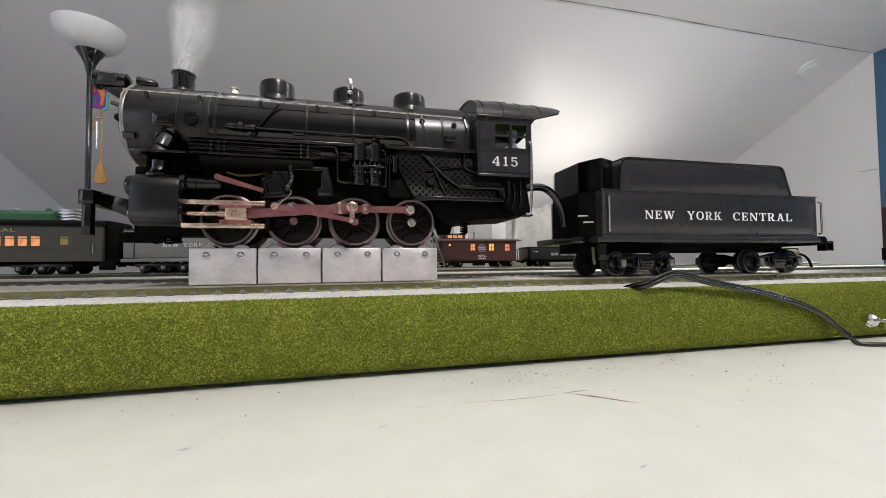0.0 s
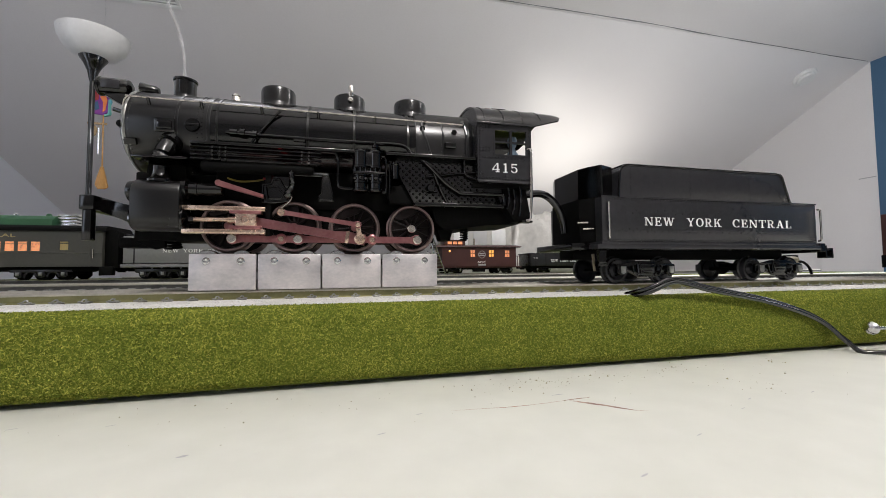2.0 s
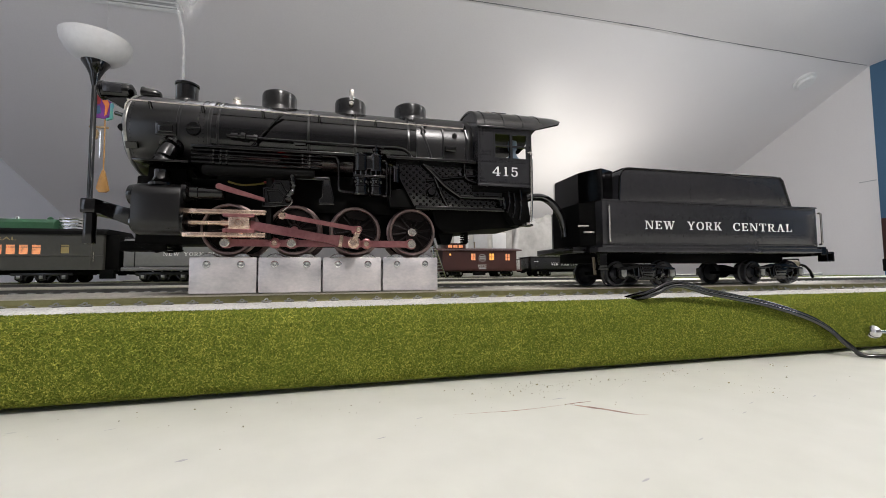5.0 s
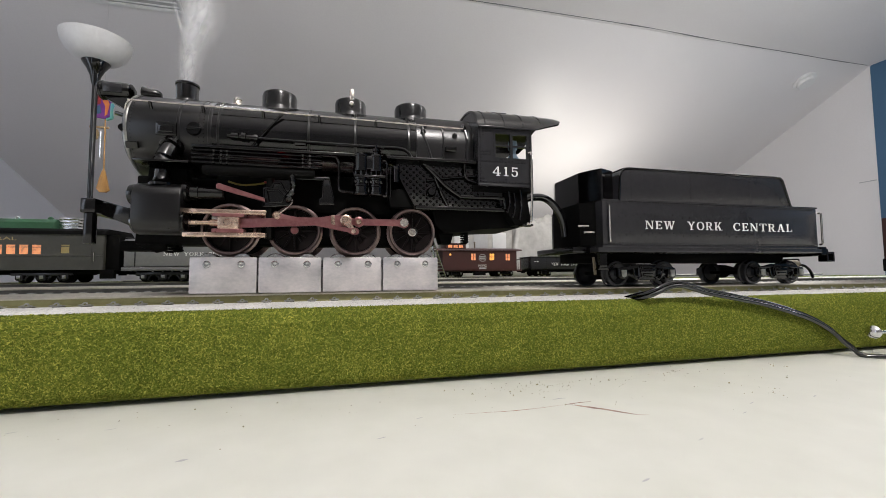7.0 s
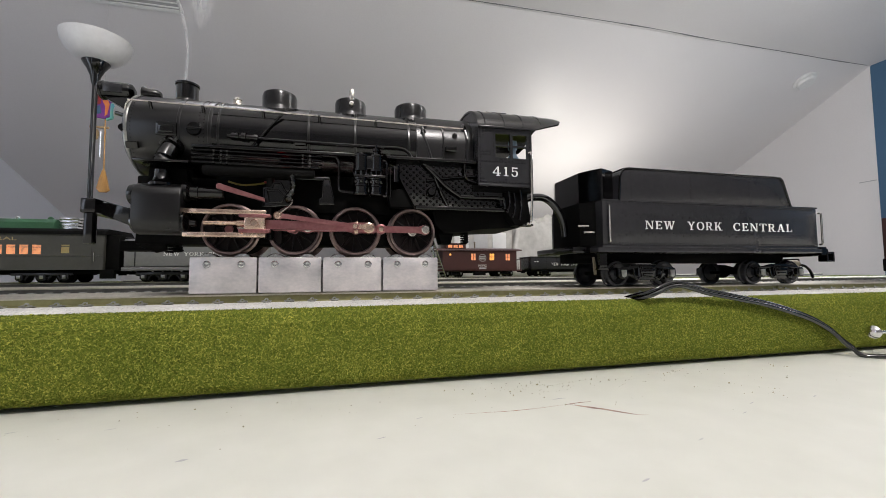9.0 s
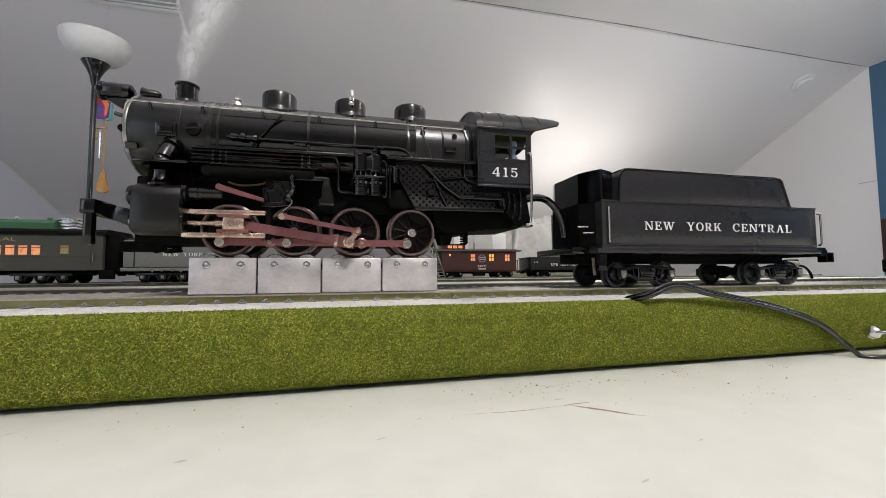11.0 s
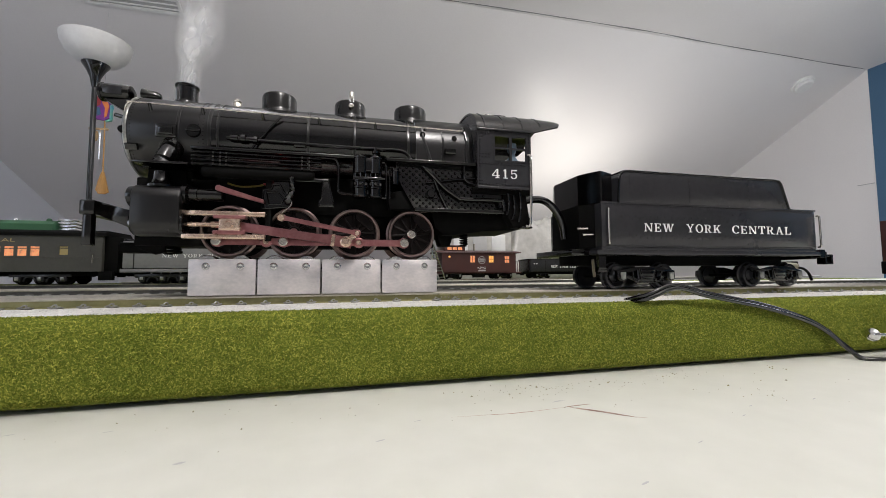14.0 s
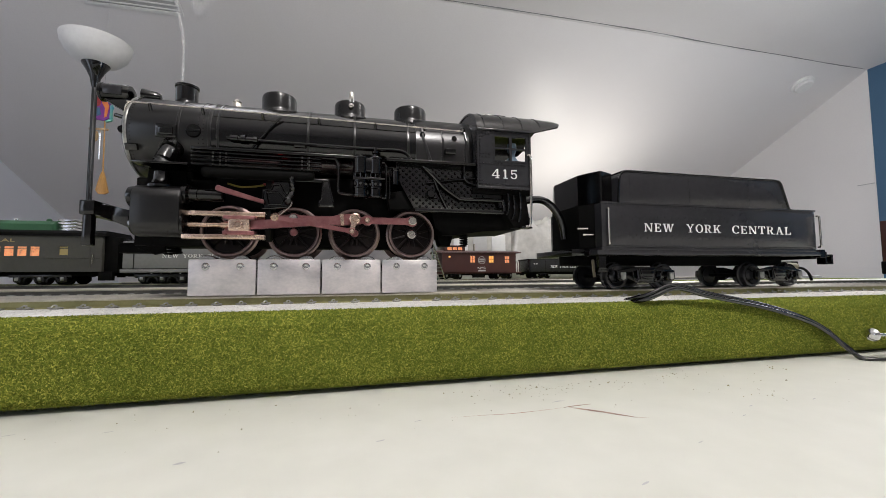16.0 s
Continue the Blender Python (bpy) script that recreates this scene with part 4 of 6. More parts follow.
# firebox side with rivets, ashpan
part("firebox", prism(B(), [(25, 74), (25, 66), (35, 48), (36, 47), (88, 46.6), (89.5, 50), (89.5, 62), (72, 64), (72, 74)], -26.5, 26.5, bevel=0.5), BLACK, loco, "black firebox side with rivet rows")
rv = []
for i in range(17):
    for j in range(13):
        x, z = 27.4 + i * 3.8 + (j % 2) * 1.9, 48.8 + j * 1.82
        if z > 50.5 and x > 68 and z > 61 - (x - 68) * 0.55:
            continue
        if x < 36 - (z - 47.5) * 0.52 or z > 71:
            continue
        rv.append((x, -26.5, z))
tagged(part("staybolt_field", rivets(B(), rv, 0.82), BLACK, loco, angle=0.3), kind="stuff")
part("mud_ring", box(B(), 35.5, 88.5, -29.5, -25.5, 45.4, 47.6, 0.4), BLACK, loco)
part("washout_pipe", tube(B(), smooth_path([(38, -24, 73.5), (42, -29, 70), (52, -29.4, 60), (60, -29.5, 54.5), (64, -29.5, 53.4), (84, -29.5, 53.4), (88, -29.5, 52.3), (88.6, -29.5, 47)], 5), 1.05, 10), BLACK, loco)
part("blow_off_pipe", tube(B(), smooth_path([(46, -28.6, 66.5), (50, -28.8, 56), (54.5, -28.8, 47.6)], 4), 0.7, 8), BLACK, loco)
part("sander_pipe", tube(B(), smooth_path([(64.5, -28.4, 73), (64.7, -28.6, 66.5), (67, -28.8, 63.6), (73, -28.8, 62), (86, -28.8, 61.8)], 5), 0.75, 8), BLACK, loco)
part("reverse_rod", tube(B(), [(42, -28.5, 62), (58, -28.5, 64.5), (72, -28.5, 66.2)], 0.7, 8), BLACK, loco)
bm = B()
lathe(bm, [(0.1, -31), (2.0, -31), (2.6, -29.5), (2.6, -26)], (44.5, -0, 55.5), "y", 14)
box(bm, 42, 48, -29.6, -27, 53.5, 54.6, 0.2)
part("blow_off_valve", bm, BLACK, loco)
part("ashpan", prism(B(), [(47, 47), (49, 38), (54, 33.5), (62, 33.8), (80, 36.4), (99, 37.2), (104, 40), (107, 47)], -19, 19, bevel=0.6), DULL, loco, "dull black ashpan")
part("pipe_bracket", prism(B(), [(20, 56), (30, 58), (35.5, 47), (22, 47)], -24.5, -18, bevel=0.4), DULL, loco)
part("drawbar_spring", tube(B(), [(70 + 2.2 * math.cos(i * 0.7), -8 + 2.2 * math.sin(i * 0.7), 34.8 - i * 0.16) for i in range(44)], 0.55, 6), DULL, loco, "black coil spring")
part("rear_bracket", prism(B(), [(52, 34), (62, 34), (60, 27.5), (54, 27.5)], -12, -2, bevel=0.4), DULL, loco)
# frame between the wheels
part("frame", box(B(), -108, 50, -11, 11, 26, 62, 1), DULL, loco, "dull black inner frame")
part("motor_box", box(B(), -70, 40, -12.5, 12.5, 44, 66, 1), DULL, loco)
part("wire", tube(B(), smooth_path([(-64, -13.5, 60), (-58, -14.5, 58.3), (-51, -14, 58.8), (-46, -13.2, 60)], 5), 0.5, 6), YELLOW, loco, "yellow wire")
part("red_lamp", lathe(B(), [(0.1, -16.6), (1.2, -16.2), (1.6, -15), (1.6, -12)], (-38.5, 0, 59.5), "y", 10), GLOWRED, loco, "small glowing red lamp")
part("wire", tube(B(), smooth_path([(-46, -13.5, 60.5), (-42, -14.4, 60), (-38, -13.2, 61)], 5), 0.6, 6), RED, loco, "red wire")
# cylinders
for s in (-1, 1):
    bm = B()
    pts = []
    for a in range(-60, 241, 20):
        pts.append((24.5 + 7.2 * math.cos(math.radians(a)), 48.2 + 6.6 * math.sin(math.radians(a)))) if 0 <= a <= 180 else None
    pts += [(17.2, 46)]
    for a in range(180, 361, 20):
        pts.append((23.8 + 8.4 * math.cos(math.radians(a)), 36.2 + 6.6 * math.sin(math.radians(a))))
    prism(bm, [(s * a, b) for a, b in pts], -100.5, -80, "x", 0.5)
    cyl = part("cylinder_block", bm, SMOKEBOX, loco, "satin black steam cylinder block")
    part("valve_chest_head", lathe(B(), [(0.1, -105), (3.0, -104.8), (4.9, -103.6), (5.2, -102), (5.2, -100)], (0, s * 24.5, 49), "x", 28), BLACK, cyl)
    part("cylinder_head", lathe(B(), [(0.1, -102.6), (5.4, -102.3), (6.3, -101.4), (6.3, -100)], (0, s * 23.8, 36.4), "x", 28), BLACK, cyl)
    part("valve_chest_head", lathe(B(), [(5.4, -80.5), (5.4, -78.4), (3.8, -77.4), (3.6, -74), (3.2, -73.8), (3.0, -63), (2.2, -62.4), (0.1, -62.4)], (0, s * 24.5, 51), "x", 28), BLACK, cyl)
    part("cylinder_head", lathe(B(), [(6.4, -80.5), (6.4, -79), (4.2, -78), (2.0, -77.6), (1.8, -75), (0.1, -75)], (0, s * 24.6, 35.8), "x", 28), BLACK, cyl)
    if s < 0:
        part("guide_bar", box(B(), -80, -42, -28.6, -24.6, 40.2, 42.6, 0.4), PALE, loco, "pale metal upper slide bar")
        part("guide_bar", box(B(), -80, -42, -28.6, -24.6, 28.6, 31.0, 0.4), PALE, loco, "pale metal lower slide bar")
        part("guide_yoke", box(B(), -42.6, -39.8, -26, -12, 28, 62, 0.4), DULL, loco)
part("valve_rod", prism(B(), [(-65.8, 54.2), (-65.6, 55.2), (-64.8, 55.9), (-63.8, 55.9), (-62.6, 55.0), (-43, 49.2), (-43, 47.0), (-63.2, 52.8), (-64.8, 52.9), (-65.6, 53.5)], -28, -26.6, bevel=0.3), ROSE, loco, "rose metal valve lever")
# link hanger
hexa = [(-43.8, 54.4), (-39.7, 55.3), (-38.8, 57.6), (-35.6, 57.7), (-33.7, 53.8), (-29.3, 49.0), (-30.1, 46.2), (-39.5, 45.1), (-43.6, 44.9)]
inner = [(-41.9, 53.3), (-36.5, 53.7), (-33.4, 49.8), (-35.0, 47.3), (-40.9, 47.1)]
part("link_hanger", prism(B(), hexa, -26.4, -24.5, bevel=0.3), BLACK, loco, "black valve gear hanger plate")
part("hanger_rim", tube(B(), [(p[0], -26.6, p[1]) for p in hexa + hexa[:2]], 0.55, 6), BLACK, loco)
part("link_slot", tube(B(), [(p[0], -26.6, p[1]) for p in inner + inner[:2]], 0.5, 6), BLACK, loco)
part("hanger_top_plate", box(B(), -38.8, -30.6, -25.6, -24.4, 53, 62, 0.3), BLACK, loco)
part("hanger_beam", box(B(), -31.0, -10.9, -27.5, -24.5, 59.6, 61.6, 0.4), BLACK, loco)
trap = [(-13.9, 60.4), (-11.0, 60.6), (-8.5, 49.3), (-8.4, 46.9), (-15.8, 46.7), (-15.8, 49.5), (-14.4, 50.6)]
part("hanger_leg", prism(B(), trap, -27.6, -25, bevel=0.4), BLACK, loco)
part("hanger_leg_rim", tube(B(), [(p[0], -27.7, p[1]) for p in trap + trap[:2]], 0.4, 6), BLACK, loco)
part("expansion_link", tube(B(), smooth_path([(-29.6, -28.4, 62), (-29.2, -28.6, 58), (-28.8, -28.6, 54), (-31.2, -28.6, 50), (-30.2, -28.6, 47.5)], 3), [1.0, 1.6, 1.1, 1.5, 1.0, 1.7, 1.1, 1.7, 1.4, 2.0, 2.2, 1.8, 1.0], 10), BLACK, loco)
part("link_wire", tube(B(), smooth_path([(-30.6, -29, 50), (-29.2, -29.4, 47.5), (-30.8, -29.6, 45), (-33.4, -29.8, 42.6), (-36.0, -30.2, 40)], 4), 0.38, 6), NICKEL, loco, "thin bright wire")
# pilot and front deck
part("pilot_beam", box(B(), -121, -115, -31, 31, 39.0, 45.8, 0.6), BLACK, loco, "satin black pilot beam")
for s in (-1, 1):
    part("pilot_post", box(B(), -119.5, -115.8, s * 29 - 2, s * 29 + 2, 24.5, 39, 0.5), BLACK, loco)
part("front_deck", prism(B(), [(-116, 45.6), (-100, 41), (-82, 41), (-82, 36), (-104, 34), (-116, 39)], -25, 25, bevel=0.5), BLACK, loco)
part("pilot_coupler", box(B(), -117, -103, -6, 2, 22.5, 28, 0.8), DULL, loco)
part("pilot_truck_bracket", prism(B(), [(-108, 30), (-95, 30), (-94, 22.8), (-99, 21.5), (-107, 25)], -9, -7, bevel=0.4), DULL, loco)
bm = B()
tube(bm, [(-93 + (2 + i * 0.05) * math.cos(i * 0.7), -2 + (2 + i * 0.05) * math.sin(i * 0.7), 29 - i * 0.16) for i in range(44)], 0.6, 6)
part("pickup_spring", bm, DULL, loco)
# cab
cab = part("cab_front", prism(B(), [(-31.5, 61), (31.5, 61), (31.5, 95)] + [(31.5 * math.cos(math.radians(a)), 95 + 16.8 * math.sin(math.radians(a))) for a in range(10, 171, 10)] + [(-31.5, 95)], 71.8, 73.4, "x"), SATIN, loco)
def wall_with_window(s):
    bm = B()
    y0, y1 = (-31.6, -30.4) if s < 0 else (30.4, 31.6)
    for a in ((72, 81.4, 61, 95), (103.2, 105.6, 61, 95), (81.4, 103.2, 61, 76), (81.4, 103.2, 92.2, 95)):
        box(bm, a[0], a[1], y0, y1, a[2], a[3])
    return bm


for s in (-1, 1):
    side = part("cab_side", wall_with_window(s), SATIN, loco, "satin black cab side with window")
    y = s * 31.2
    bm = B()
    for a in ((81.4, 82.4, 76, 92.2), (102.2, 103.2, 76, 92.2), (91.6, 93.2, 76, 92.2), (82.4, 91.6, 76, 77), (93.2, 102.2, 76, 77), (82.4, 91.6, 91.2, 92.2), (93.2, 102.2, 91.2, 92.2), (82.4, 91.6, 83.6, 84.6), (93.2, 102.2, 83.6, 84.6)):
        box(bm, a[0], a[1], y - 0.8, y + 0.8, a[2], a[3])
    part("window_frame", bm, SATIN, side)
    if s < 0:
        rv = [(73.2, -31.6, 62.5 + i * 2) for i in range(17)] + [(74.9, -31.6, 62.5 + i * 2) for i in (0, 1, 14, 15)]
        rv += [(104.4, -31.6, 62.5 + i * 2) for i in range(17)] + [(73.2 + i * 2, -31.6, 62.5) for i in range(16)]
        rv += [(75 + i * 2, -31.6, 74.6) for i in range(14)] + [(75 + i * 2, -31.6, z) for i in range(3) for z in (78.6, 80.4, 92.4, 94.0)] + [(89, -31.6, 64.4), (89, -31.6, 73)]
        tagged(part("cab_rivets", rivets(B(), rv, 0.7), SATIN, side, angle=0.3), kind="stuff")
        part("cab_lettering", serif_letters("415", 80.5, 96.6, 66.2, 71.6, -31.62, 0.34), LETTER, side, "white cab numerals")
        part("side_sill", box(B(), 71.6, 105.8, -32.4, -30, 59.8, 61.2, 0.3), SATIN, side)
roof_pts = [(32.6 * math.cos(math.radians(a)), 94.6 + 17.8 * math.sin(math.radians(a))) for a in range(0, 181, 9)]
roof_in = [(31.4 * math.cos(math.radians(a)), 94.6 + 16.6 * math.sin(math.radians(a))) for a in range(180, -1, -9)]
bm = B()
prism(bm, roof_pts + roof_in, 71.4, 106.4, "x")
roof = part("cab_roof", bm, BLACK, loco, "satin black arched cab roof")
bm = B()
rings = []
for x, start, drop in ((106.2, 0, 0), (112, 6, 0.2), (119, 14, 0.6), (125, 22, 1.2), (127.5, 34, 2.4)):
    outer, inner_ring = [], []
    for k in range(21):
        a = math.radians(start + (180 - 2 * start) * k / 20)
        outer.append(bm.verts.new((x * K, 32.6 * math.cos(a) * K, (94.6 - drop * 0.4 + 17.8 * math.sin(a)) * K)))
        inner_ring.append(bm.verts.new((x * K, 31.5 * math.cos(a) * K, (94.4 - drop * 0.4 + 16.8 * math.sin(a)) * K)))
    rings.append(outer + inner_ring[::-1])
for a, b in zip(rings, rings[1:]):
    for k in range(42):
        bm.faces.new((a[k], a[(k + 1) % 42], b[(k + 1) % 42], b[k]))
bm.faces.new(rings[-1])
bm.faces.new(rings[0][::-1])
part("roof_overhang", bm, BLACK, roof)
rv = []
for x in (76, 88, 100, 112):
    for a in range(6 if x < 105 else 16, 90, 5):
        rv.append((x, -32.6 * math.cos(math.radians(a)), 94.6 + 17.8 * math.sin(math.radians(a))))
tagged(part("roof_rivets", rivets(B(), rv, 0.42), SATIN, roof, angle=3.0), kind="stuff")
part("roof_hatch", box(B(), 84, 98, -12, 4, 109.6, 112.9, 0.4), SATIN, roof)
part("roof_gutter", box(B(), 72, 106.4, -33.2, -32.0, 94.2, 95.2, 0.3), SATIN, roof)
part("cab_floor", box(B(), 70, 107, -28, 28, 57.5, 61, 0.3), DULL, loco)
part("cab_backhead", box(B(), 74, 78, -26, 26, 61, 102, 0.5), DULL, loco)
part("cab_rear_frame", prism(B(), [(89, 60), (104, 60), (105, 46), (107, 40), (104, 38), (96, 38), (92, 44)], -27, 27, bevel=0.6), DULL, loco)
for x, z0, z1 in ((91.5, 45, 58), (95, 42, 57), (99, 41, 59)):
    part("cab_pipe", tube(B(), smooth_path([(x, -28.5, z1), (x + 0.6, -28.8, (z0 + z1) / 2), (x - 0.8, -28.4, z0)], 5), 0.8, 8), BLACK, loco)
part("cab_grab_iron", tube(B(), smooth_path([(103.4, -31.6, 81), (104.2, -32.8, 80.6), (104.6, -33, 77), (104.5, -33, 55), (103.8, -33, 42), (103.2, -32.6, 38.6), (101.5, -31.6, 38.4)], 5), 0.75, 10), NICKEL, loco, "bright nickel grab iron")
part("cab_step", box(B(), 99, 106, -31, -25, 37.2, 38.4, 0.3), BLACK, loco)
fig = B()
lathe(fig, [(0.1, 61.2), (4.5, 61.2), (4.8, 72), (4.2, 79), (2.0, 82.5), (1.8, 84), (2.6, 85.5), (2.8, 87.5), (2.9, 88.6), (2.6, 90.4), (0.1, 91.4)], (97.5, -22, 0), "z", 14)
solid("cab_figurine", fig, DENIM, "plain blue grey model figurine inside the cab", "figurine")

# tender hose
solid("tender_hose", tube(B(), smooth_path([(104, -4, 56), (112, -3, 58.5), (121, -2, 60.5), (129, -1, 60.5), (136, 0, 57), (141.5, 0, 50), (144.5, 0, 42), (145.5, 0, 34)], 6), 2.5, 16), RUBBER, "thick black hose between locomotive and tender", "hose")

# ---- driving wheels and rods ----
def wheel_centre(pins):
    bm = B()
    lathe(bm, [(11.2, -1.6), (11.9, -1.6), (11.9, 1.6), (11.2, 1.6), (11.2, -1.6)], (0, 0, 0), "y", 40, False)
    lathe(bm, [(0.1, -2.0), (2.9, -2.0), (3.3, -1.4), (3.3, 1.4), (0.1, 1.4)], (0, 0, 0), "y", 24)
    lathe(bm, [(0.1, -2.0), (2.3, -2.0), (2.7, -1.4), (2.7, 1.4), (0.1, 1.4)], (7.2, 0, 0), "y", 20)
    cw = [(-math.cos(math.radians(a)) * 11.4, math.sin(math.radians(a)) * 11.4) for a in range(-38, 39, 8)]
    prism(bm, cw + [(-7.2, 5.0), (-6.8, 0), (-7.2, -5.0)], -1.2, 1.2)
    prism(bm, [(1.5, 2.6), (7.2, 2.3), (7.2, -2.3), (1.5, -2.6)], -1.7, 1.2)
    return bm


centre_me = mesh("driving_wheel", wheel_centre(True), WHEELRED)
spoke_me = mesh("spoke", tube(B(), [(2.6, 0, 0), (11.6, 0, 0)], [0.8, 0.55], 6), WHEELRED)
disc_me = mesh("wheel_disc", lathe(B(), [(0.1, 1.4), (11.7, 1.4), (11.7, 2.4), (0.1, 2.4)], (0, 0, 0), "y", 32), WHEELRED)
tyre_me = mesh("tyre", lathe(B(), [(11.6, -1.7), (12.1, -2.5), (WR - 0.25, -2.6), (WR, -2.2), (WR, 1.4), (14.3, 2.0), (14.3, 2.9), (13.4, 3.2), (11.6, 3.2), (11.6, -2.3)], (0, 0, 0), "y", 48, False), TYRE)
cap_me = mesh("axle_cap", lathe(B(), [(0.1, -2.9), (1.8, -2.9), (2.1, -2.6), (2.1, -1.8), (0.1, -1.8)], (0, 0, 0), "y", 20), ROSE)
hex_me = mesh("axle_cap", lathe(B(), [(0.1, -3.4), (0.9, -3.4), (1.1, -3.0), (2.0, -3.0), (2.5, -2.6), (2.5, -1.8), (0.1, -1.8)], (0, 0, 0), "y", 16), NICKEL)
WHEELS = []
for k, x in enumerate(WHEEL_X):
    for s in (-1, 1):
        w = part("driving_wheel", centre_me, DULL, loco, "black spoked driving wheel with worn steel tyre")
        part("tyre", tyre_me, TYRE, w)
        part("wheel_disc", disc_me, DULL, w)
        for i in range(12):
            part("spoke", spoke_me, DULL, w).rotation_euler = (0, radians(30 * i + 15), 0)
        if s < 0:
            part("axle_cap", hex_me if k == 3 else cap_me, PALE, w)
            if k == 3:
                part("crank_pin", lathe(B(), [(0.1, -7.2), (2.0, -7.2), (2.5, -6.7), (2.5, -5.9), (1.2, -5.8), (1.2, 0), (0.1, 0)], (7.2, 0, 0), "y", 20), NICKEL, w, "bright crank pin bolt")
            elif k < 2:
                part("crank_pin", lathe(B(), [(0.1, -6.6), (1.9, -6.6), (2.4, -6.1), (2.4, -5.4), (1.2, -5.3), (1.2, 0), (0.1, 0)], (7.2, 0, 0), "y", 18), NICKEL, w, "bright crank pin bolt")
        WHEELS.append((w, x, s))
for x in WHEEL_X:
    part("axle", rod(B(), (x, -15, WZ), (x, 15, WZ), 2, 10), DULL, loco)


def bar(bm, length, r0, r1, waist, y0, y1):
    """A flat rod along +x with round ends."""
    pts = [(r0 * math.cos(math.radians(a)), r0 * math.sin(math.radians(a))) for a in range(40, 321, 20)]
    pts += [(r0 * 0.8 + 1.2, -waist), (length - r1 * 0.8 - 1.2, -waist)]
    pts += [(length + r1 * math.cos(math.radians(a)), r1 * math.sin(math.radians(a))) for a in range(-140, 141, 20)]
    pts += [(length - r1 * 0.8 - 1.2, waist), (r0 * 0.8 + 1.2, waist)]
    return prism(bm, pts, y0, y1, bevel=0.25)


bm = B()
for k in range(3):
    bar(bm, 32.0, 3.0, 3.0, 1.55, -22.6 - 0.03 * k, -21.0)
    if k < 2:
        bmesh.ops.translate(bm, verts=bm.verts, vec=(-32.0 * K, 0, 0))
side_rod = part("side_rod", bm, ROSE, loco, "rose metal side rod joining the wheels")
for x in (-40.6, 6.9):
    knuckle = part("knuckle", lathe(B(), [(0.1, -23.4), (2.2, -23.4), (2.9, -23.0), (2.9, -22.0), (2.9, -20.8), (0.1, -20.8)], (x, 0, 0), "y", 18), ROSE, side_rod)
    part("knuckle_pin", lathe(B(), [(0.1, -23.9), (1.3, -23.9), (1.7, -23.3), (0.1, -23.2)], (x, 0, 0), "y", 14), PALE, knuckle)
MAIN = 57.3
main_rod = part("main_rod", prism(B(), [(-2, -2.2), (2, -2.4), (44, -2.1), (50, -3.0), (MAIN + 3.0, -3.0), (MAIN + 3.0, 3.0), (50, 3.0), (44, 2.1), (2, 2.4), (-2, 2.2)], -26.2, -24.0, bevel=0.3), ROSE, loco, "rose metal main rod")
part("big_end_bolt", lathe(B(), [(0.1, -30.6), (1.6, -30.6), (2.3, -29.8), (2.3, -28.6), (3.1, -28.2), (3.1, -26), (0.1, -26)], (MAIN, 0, 0), "y", 8), PALE, main_rod, "pale metal hexagonal bolt")
part("rod_end_cap", box(B(), 49.6, 51.6, -26.6, -23.8, -3.3, 3.3, 0.3), PALE, main_rod)
bm = B()
box(bm, -4.9, 4.9, -28.9, -24.4, -3.3, 3.3, 0.5)
crosshead = part("crosshead", bm, PALE, loco, "pale cast metal crosshead block")
for z0, z1 in ((3.0, 4.7), (-4.9, -3.0)):
    part("slipper", box(B(), -7.4, 7.4, -29.3, -24.0, z0, z1, 0.35), ROSE, crosshead, "rose metal slipper")
part("crosshead_pin", lathe(B(), [(0.1, -30.2), (1.4, -30.2), (1.9, -29.6), (1.9, -28.5)], (0, 0, 0), "y", 14), PALE, crosshead)
part("piston_rod", rod(B(), (-24, -26.4, 0), (-4, -26.4, 0), 1.15, 12), PALE, crosshead)
part("rod_gland", rod(B(), (-8.5, -26.4, 0), (-4, -26.4, 0), 1.8, 12), PALE, crosshead)
CRANK = 7.4
return_crank = part("return_crank", bar(B(), CRANK, 2.2, 1.8, 1.3, -30.3, -28.8), PALE, loco, "pale metal return crank")
ECC = 38.8
bm = B()
bar(bm, ECC, 2.0, 1.9, 0.85, -32.0, -30.5)
bmesh.ops.translate(bm, verts=bm.verts, vec=(-ECC * K, 0, 0))
eccentric_rod = part("eccentric_rod", bm, ROSE, loco, "rose metal eccentric rod")
part("joint_pin", lathe(B(), [(0.1, -33.0), (1.2, -33.0), (1.7, -32.4), (2.0, -32), (2.0, -30)], (-ECC, 0, 0), "y", 14), PALE, eccentric_rod)
part("joint_pin", lathe(B(), [(0.1, -32.9), (1.0, -32.9), (1.4, -32.4), (1.4, -31.8)], (0, 0, 0), "y", 12), PALE, eccentric_rod)

